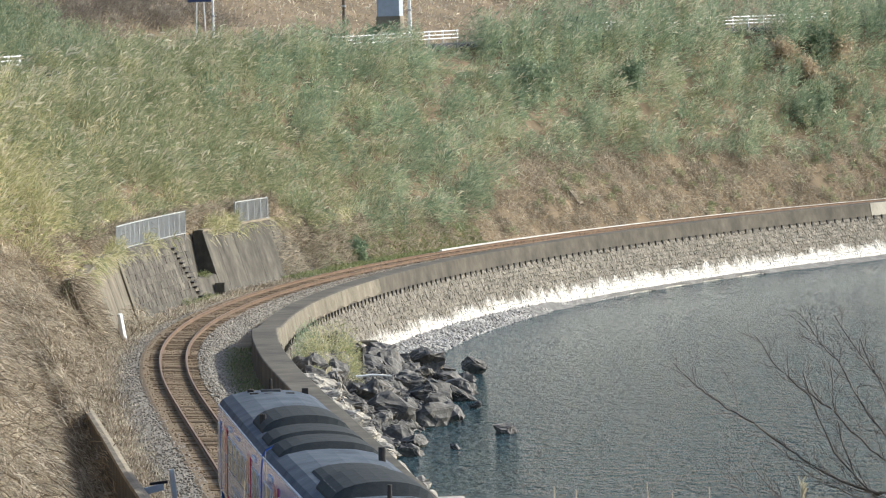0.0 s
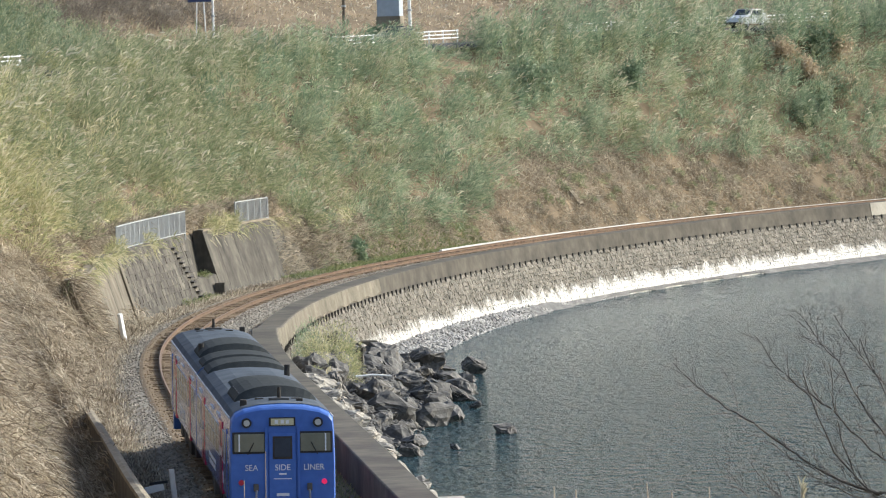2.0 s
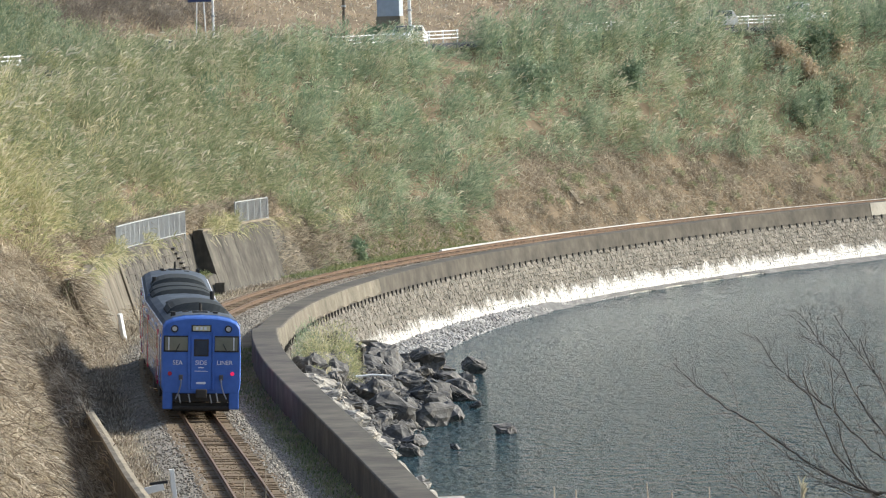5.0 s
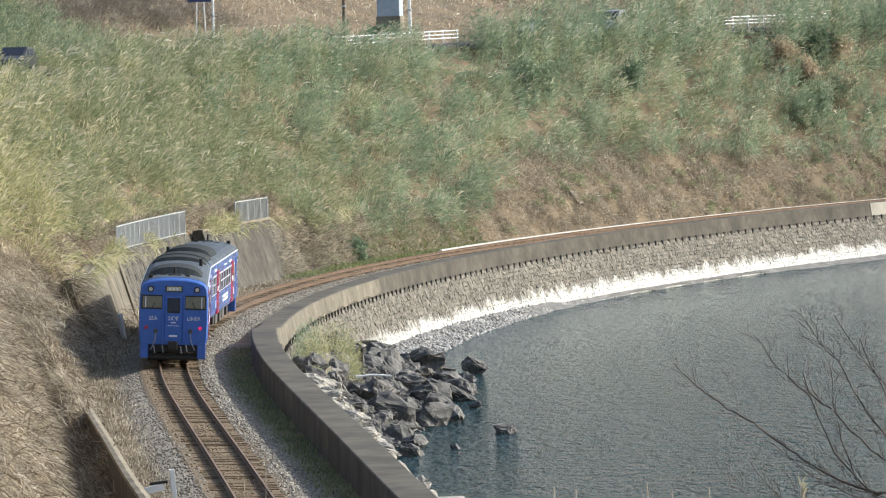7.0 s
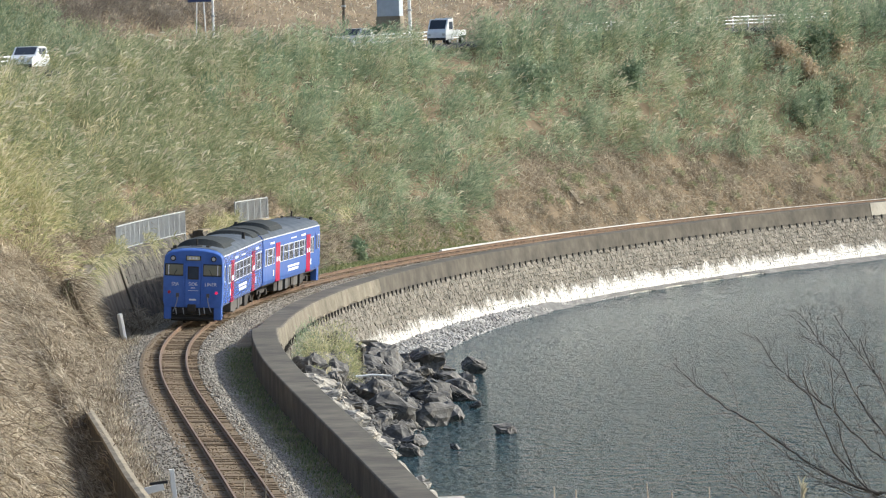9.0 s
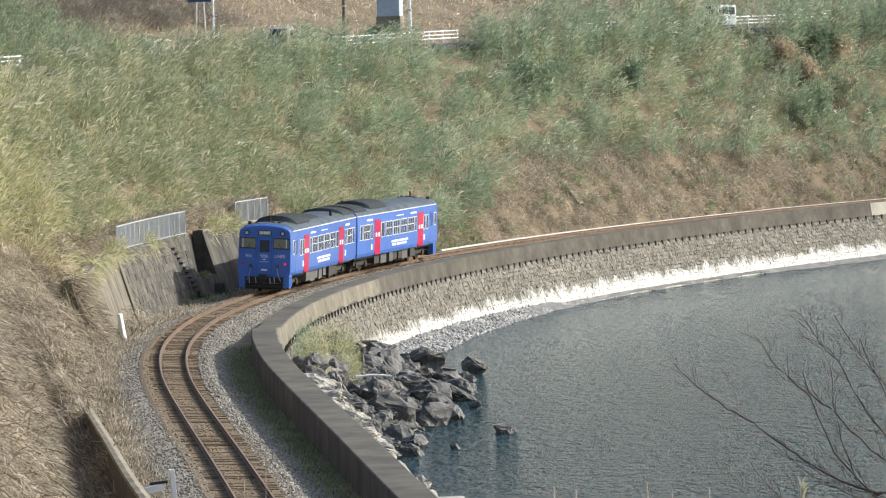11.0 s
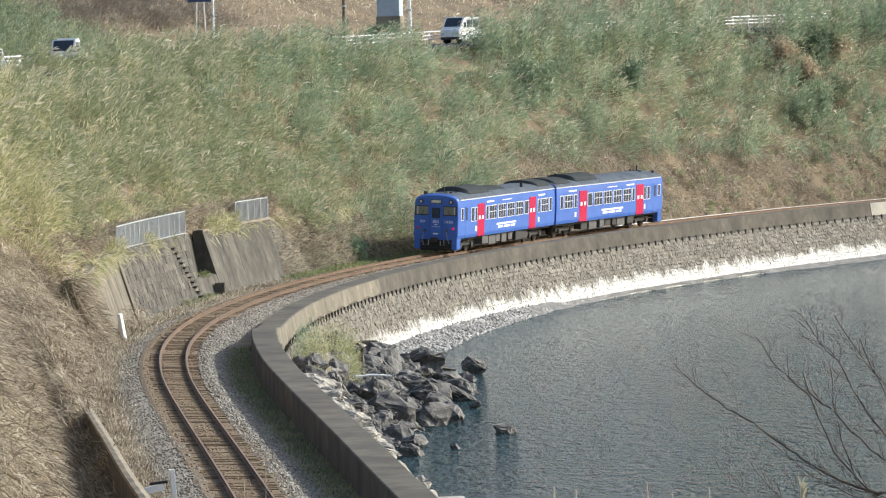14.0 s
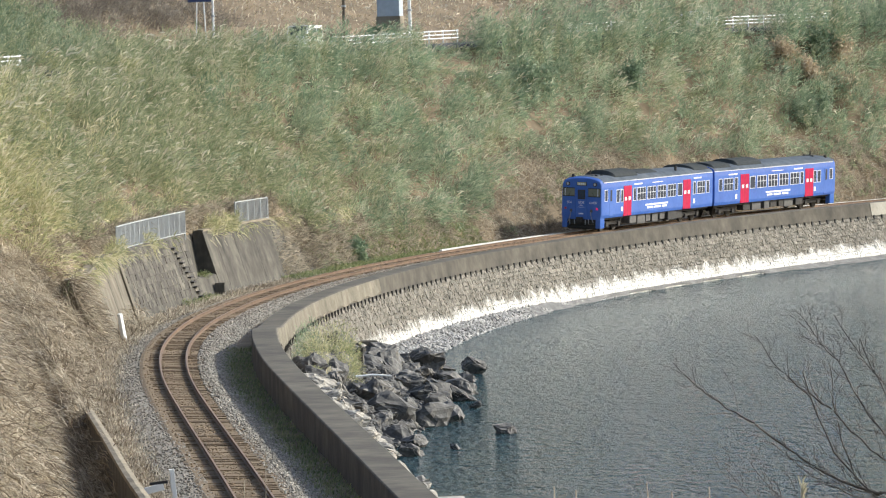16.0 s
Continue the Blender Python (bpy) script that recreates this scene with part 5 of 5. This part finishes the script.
    horn = part("aerial_base", boxed(-.28, .28, 1.25, 1.45, 3.71, 3.79, .02), M_GREYBOX, car)
    part("aerial", rod(bmesh.new(), (0, 1.35, 3.72), (0, 1.35, 4.08), .06, .045, 10), M_IRON, horn)
    for x in (-.5, .1, .5):
        part("roof_ventilator", boxed(x - .12, x + .12, 2.0, 2.15, 3.66, 3.74, .02), M_DARK, car)
    part("exhaust_pipe", rod(bmesh.new(), (1.0, 13.9, 3.5), (1.0, 13.9, 3.95), .09, .09, 10), M_DARK, car)
    # gangway and end wall at the coupled end
    part("gangway", boxed(-.55, .55, L_CAR, L_CAR + .28, 1.0, 3.0, .03), M_BLACK, car)
    # underframe
    part("underframe", boxed(-1.2, 1.2, .5, L_CAR - .3, .80, 1.0), M_DARK, car)
    rnd = random.Random(5)
    y = 5.2
    while y < 14.2:
        w = rnd.uniform(.6, 1.5)
        for sd in (-1, 1):
            part("equipment_box", boxed(*sorted((sd * .7, sd * rnd.uniform(1.22, 1.34))), y, y + w, rnd.uniform(.3, .45), .92, .03), rnd.choice([M_DARK, M_GREYBOX, M_DARK, M_IRON]), car)
        y += w + rnd.uniform(.15, .4)
    for yb in (3.0, 17.0):
        bog = part("bogie", box(box(boxed(-.95, -.85, yb - 1.6, yb + 1.6, .42, .68, .04), .85, .95, yb - 1.6, yb + 1.6, .42, .68, .04), -.9, .9, yb - .25, yb + .25, .45, .8, .04), M_DARK, car)
        for dy in (-1.05, 1.05):
            for sd in (-1, 1):
                bm = bmesh.new()
                rod(bm, (sd * .50, yb + dy, .43), (sd * .63, yb + dy, .43), .43, .43, 24)
                part("wheel", bm, M_IRON, bog)
                part("axle_box", boxed(*sorted((sd * .84, sd * 1.04)), yb + dy - .17, yb + dy + .17, .30, .58, .03), M_IRON, bog)
    return car


def motions():
    for car, start, flip in ((tail_car, 0.0, False), (lead_car, 20.0, True)):
        rows = []
        for k in range(33):
            t = k * 0.5
            s = t_s(t) + start
            a, b = Vector(at(s + 3.0)), Vector(at(s + 17.0))
            d = (b - a).normalized()
            c = cant(s + 10)
            m = Matrix.Translation(a - 3.0 * d) @ Matrix.Rotation(math.atan2(-d.x, d.y), 4, "Z") @ Matrix.Rotation(c, 4, "Y")
            if flip:
                m = m @ Matrix.Translation((0, 20.0, 0)) @ Matrix.Rotation(math.pi, 4, "Z")
            rows.append((t, m))
        walk(car, rows)
    drive(kei_truck, lambda t: 231 - 12.4 * (t - 9.0), -18.0, True)
    drive(white_car, lambda t: 161 - 16.0 * (t - 9.0), -18.0, True)
    drive(dark_car, lambda t: 230 - 13.0 * (t - 1.5), -18.0, True)
    drive(white_van, lambda t: 230 - 12.0 * (t - 14.25), -18.0, True)
    drive(silver_car, lambda t: 230 - 13.0 * (t - 8.0), -18.0, True)
    drive(outbound_car, lambda t: 235.0 + 16.0 * (t - 13.8), -20.6, False)


# ---- trackside posts, signs, roadside things ----
def gradient_post():
    g = tagged(new("gradient_post"), "white wooden gradient post with one arm beside the track", "railway post")
    g.matrix_basis = line_pose(1.2, -2.6, -.5, .1) @ Matrix.Rotation(radians(-5), 4, "Y")
    part("post", boxed(-.07, .07, -.07, .07, 0, 2.15, .01), M_WHITE, g)
    bm = bmesh.new()
    box(bm, -.62, -.06, -.03, .03, 1.62, 1.82, .01, Matrix.Rotation(radians(-7), 4, "Y"))
    arm = part("arm", bm, M_WHITE, g)
    part("arm_marking", boxed(-.66, -.15, -.035, -.02, 1.78, 1.86), M_BLACK, arm)


def distance_post():
    g = tagged(new("distance_post"), "leaning white distance post at the foot of the bank", "railway post")
    g.matrix_basis = line_pose(107, -3.2, -.55, 1.0) @ Matrix.Rotation(radians(-14), 4, "Y")
    part("post", boxed(-.11, .11, -.09, .09, 0, 1.35, .02), M_WHITE, g)


gradient_post()
distance_post()


def road_sign():
    g = tagged(new("road_sign"), "dark blue road sign on white posts beside the road", "road sign")
    g.matrix_basis = line_pose(207, -24.5, road_z(207) + .7, -.1)
    for x in (-.35, .35):
        part("post", rod(bmesh.new(), (x * 1.3, 0, -1.2), (x * .7, 0, 3.4), .05, seg=8), M_WHITE, g)
    part("panel", boxed(-.9, .9, -.09, -.05, 3.0, 4.4, .02), plain("sign_blue", (.03, .06, .16), .5), g)


def road_pole(s, l, r, high, label, material):
    g = tagged(new("pole"), label, "pole", "poles along the road")
    g.matrix_basis = line_pose(s, l, float(hill(s, l)) - .6)
    part("shaft", rod(bmesh.new(), (0, 0, 0), (0, 0, high), r, r * .8, 10), material, g)
    part("collar", rod(bmesh.new(), (0, 0, high * .5), (0, 0, high * .5 + .15), r * 1.3, seg=10), M_GALV, g)


road_sign()
road_pole(209.5, -24.8, .09, 7.0, "white steel lamp pole beside the road", M_WHITE)
road_pole(229, -25, .13, 7.5, "brown wooden utility pole beside the road", mat("pole_wood", [(.12, .09, .065), (.2, .155, .11)], 4, .9))
road_pole(236.5, -24.0, .14, 6.5, "white banded pole beside a roadside cabinet", M_WHITE)
hut = tagged(new("roadside_cabinet"), "pale grey-blue metal cabinet beside the road", "cabinet")
hut.matrix_basis = line_pose(234.8, -24.6, road_z(235) + 2.1, .2)
part("body", boxed(-.85, .85, -.5, .5, 0, 2.6, .04), plain("cabinet_grey", (.42, .47, .52), .5), hut)
part("roof", boxed(-.95, .95, -.6, .6, 2.6, 2.7, .02), M_GALV, hut)
part("plinth", boxed(-.9, .9, -.55, .55, -2.3, 0, .02), M_LOWALL, hut)


# ---- vehicles on the road (local +y is forwards) ----
def wheels(g, w, ys, r=.28):
    for sd in (-1, 1):
        for y in ys:
            wh = part("wheel", rod(bmesh.new(), (sd * (w - .16), y, r), (sd * w, y, r), r, seg=18), M_BLACK, g)
            part("rim", rod(bmesh.new(), (sd * (w - .02), y, r), (sd * (w + .01), y, r), r * .6, seg=14), M_GALV, wh)


def prism(outline, x0, x1, bevel=.04):
    """A closed side outline (y, z) swept across the width."""
    bm = bmesh.new()
    a, b = [bm.verts.new((x0, y, z)) for y, z in outline], [bm.verts.new((x1, y, z)) for y, z in outline]
    n = len(outline)
    bm.faces.new(a)
    bm.faces.new(b[::-1])
    for i in range(n):
        bm.faces.new((a[i], b[i], b[(i + 1) % n], a[(i + 1) % n]))
    bmesh.ops.recalc_face_normals(bm, faces=bm.faces)
    bmesh.ops.bevel(bm, geom=list(bm.edges), offset=bevel, segments=2, affect="EDGES")
    return bm


def small_van(name, label, paint, kind):
    g = tagged(new(name), label, kind, "vehicles on the road")
    if kind == "van":
        prof = [(-1.65, .3), (-1.65, 1.5), (-1.55, 1.85), (.75, 1.88), (1.35, 1.15), (1.65, .95), (1.65, .3)]
        glass = [((-1.4, -.55), (1.15, 1.68)), ((-.45, .4), (1.15, 1.68)), ((.5, .85), (1.15, 1.5))]
    elif kind == "truck":
        prof = [(.35, .3), (.35, 1.78), (1.15, 1.78), (1.55, 1.05), (1.65, .85), (1.65, .3)]
        glass = [((.5, 1.1), (1.05, 1.6))]
    else:
        prof = [(-1.9, .3), (-1.95, .85), (-1.7, 1.0), (-1.2, 1.45), (.2, 1.48), (.95, .98), (1.85, .80), (1.95, .3)]
        glass = [((-1.05, -.3), (1.0, 1.36)), ((-.22, .35), (1.0, 1.36))]
    body = part("body", prism(prof, -.74, .74), paint, g)
    for (y0, y1), (z0, z1) in glass:
        for sd in (-1, 1):
            part("side_window", boxed(*sorted((sd * .70, sd * .748)), y0, y1, z0, z1, .01), M_GLASS, body)
    # windscreen lies on the sloping front
    i = {"van": 3, "truck": 2, "car": 4}[kind]
    (ya, za), (yb, zb) = prof[i], prof[i + 1]
    bm = bmesh.new()
    m = Matrix.Translation((0, (ya + yb) / 2, (za + zb) / 2)) @ Matrix.Rotation(math.atan2(zb - za, yb - ya), 4, "X")
    h = math.hypot(yb - ya, zb - za) / 2
    box(bm, -.62, .62, -h * .85, h * .85, -.02, .008, 0, m)
    part("windscreen", bm, M_GLASS, body)
    for sd in (-1, 1):
        yf = prof[-1][0]
        part("headlight", boxed(*sorted((sd * .45, sd * .68)), yf - .05, yf + .012, .62, .78, .02), M_LAMP, body)
    part("bumper", boxed(-.72, .72, prof[-1][0] - .05, prof[-1][0] + .05, .3, .48, .03), M_DARK, body)
    if kind == "truck":
        bed = part("cargo_bed", boxed(-.7, .7, -1.65, .3, .55, .66, .01), paint, g)
        for x0, x1, y0, y1 in ((-.72, -.68, -1.65, .3), (.68, .72, -1.65, .3), (-.72, .72, -1.67, -1.63)):
            part("drop_side", boxed(x0, x1, y0, y1, .66, 1.0), paint, bed)
        part("roof_rack", boxed(-.66, .66, .3, .42, 1.78, 1.86, .01), M_WHITE, g)
    wheels(g, .72, (-1.05, 1.0))
    return g


def drive(g, s_of_t, l, back):
    rows = []
    for k in range(17):
        s = float(np.clip(s_of_t(k), 100, 395))
        rows.append((float(k), line_pose(s, l, road_z(s) + .012, math.pi if back else 0)))
    walk(g, rows)


VAN_WHITE = plain("vehicle_white", (.75, .76, .76), .3, coat=.4)
CAR_DARK = plain("vehicle_dark", (.04, .042, .05), .3, coat=.4)
kei_truck = small_van("small_truck", "white small truck driving along the coast road", VAN_WHITE, "truck")
white_van = small_van("small_van", "white boxy small van driving along the coast road", VAN_WHITE, "van")
white_car = small_van("passenger_car", "white passenger car driving along the coast road", VAN_WHITE, "car")
outbound_car = small_van("passenger_car", "white passenger car driving away along the coast road", VAN_WHITE, "car")
CAR_SILVER = plain("vehicle_silver", (.48, .50, .52), .3, metal=.3, coat=.4)
silver_car = small_van("passenger_car", "silver passenger car driving along the coast road", CAR_SILVER, "car")
dark_car = small_van("passenger_car", "dark passenger car driving along the coast road", CAR_DARK, "car")


# ---- sleepers ----
def build_sleepers():
    rnd = random.Random(2)
    bm = boxed(-1.05, 1.05, -.11, .11, -.32, -.148, .012)
    me = bpy.data.meshes.new("sleeper")
    bm.to_mesh(me)
    bm.free()
    me.materials.append(M_SLEEPER)
    v, f = [], []
    for s in np.arange(-24, 300, .64):
        m = line_pose(s, rnd.uniform(-.04, .04), -rnd.choice([0, .01, .02, .045, .06]), rnd.uniform(-.02, .02)) @ Matrix.Rotation(cant(s), 4, "Y")
        if s < 166:
            ob = new("sleeper", me)
            ob.parent, ob.matrix_basis = track, m
        else:
            k = len(v)
            v += [m @ Vector((x, y, z)) for z in (-.32, -.148) for x, y in ((-1.05, -.11), (1.05, -.11), (1.05, .11), (-1.05, .11))]
            f += [tuple(k + i for i in q) for q in ((4, 5, 6, 7), (0, 1, 5, 4), (1, 2, 6, 5), (2, 3, 7, 6), (3, 0, 4, 7))]
    ob = mesh_ob("sleepers", v, f, M_SLEEPER_FAR, track)
    ob["kind"], ob["label"] = "stuff", "wooden sleepers of the far track"


build_sleepers()
build_blockwork()
build_masonry()


tail_car = build_car("train_car", "blue diesel railcar with red doors and lit tail light", 2.8, True)
lead_car = build_car("train_car", "blue diesel railcar with red doors, leading the train", 11.5, False)
motions()
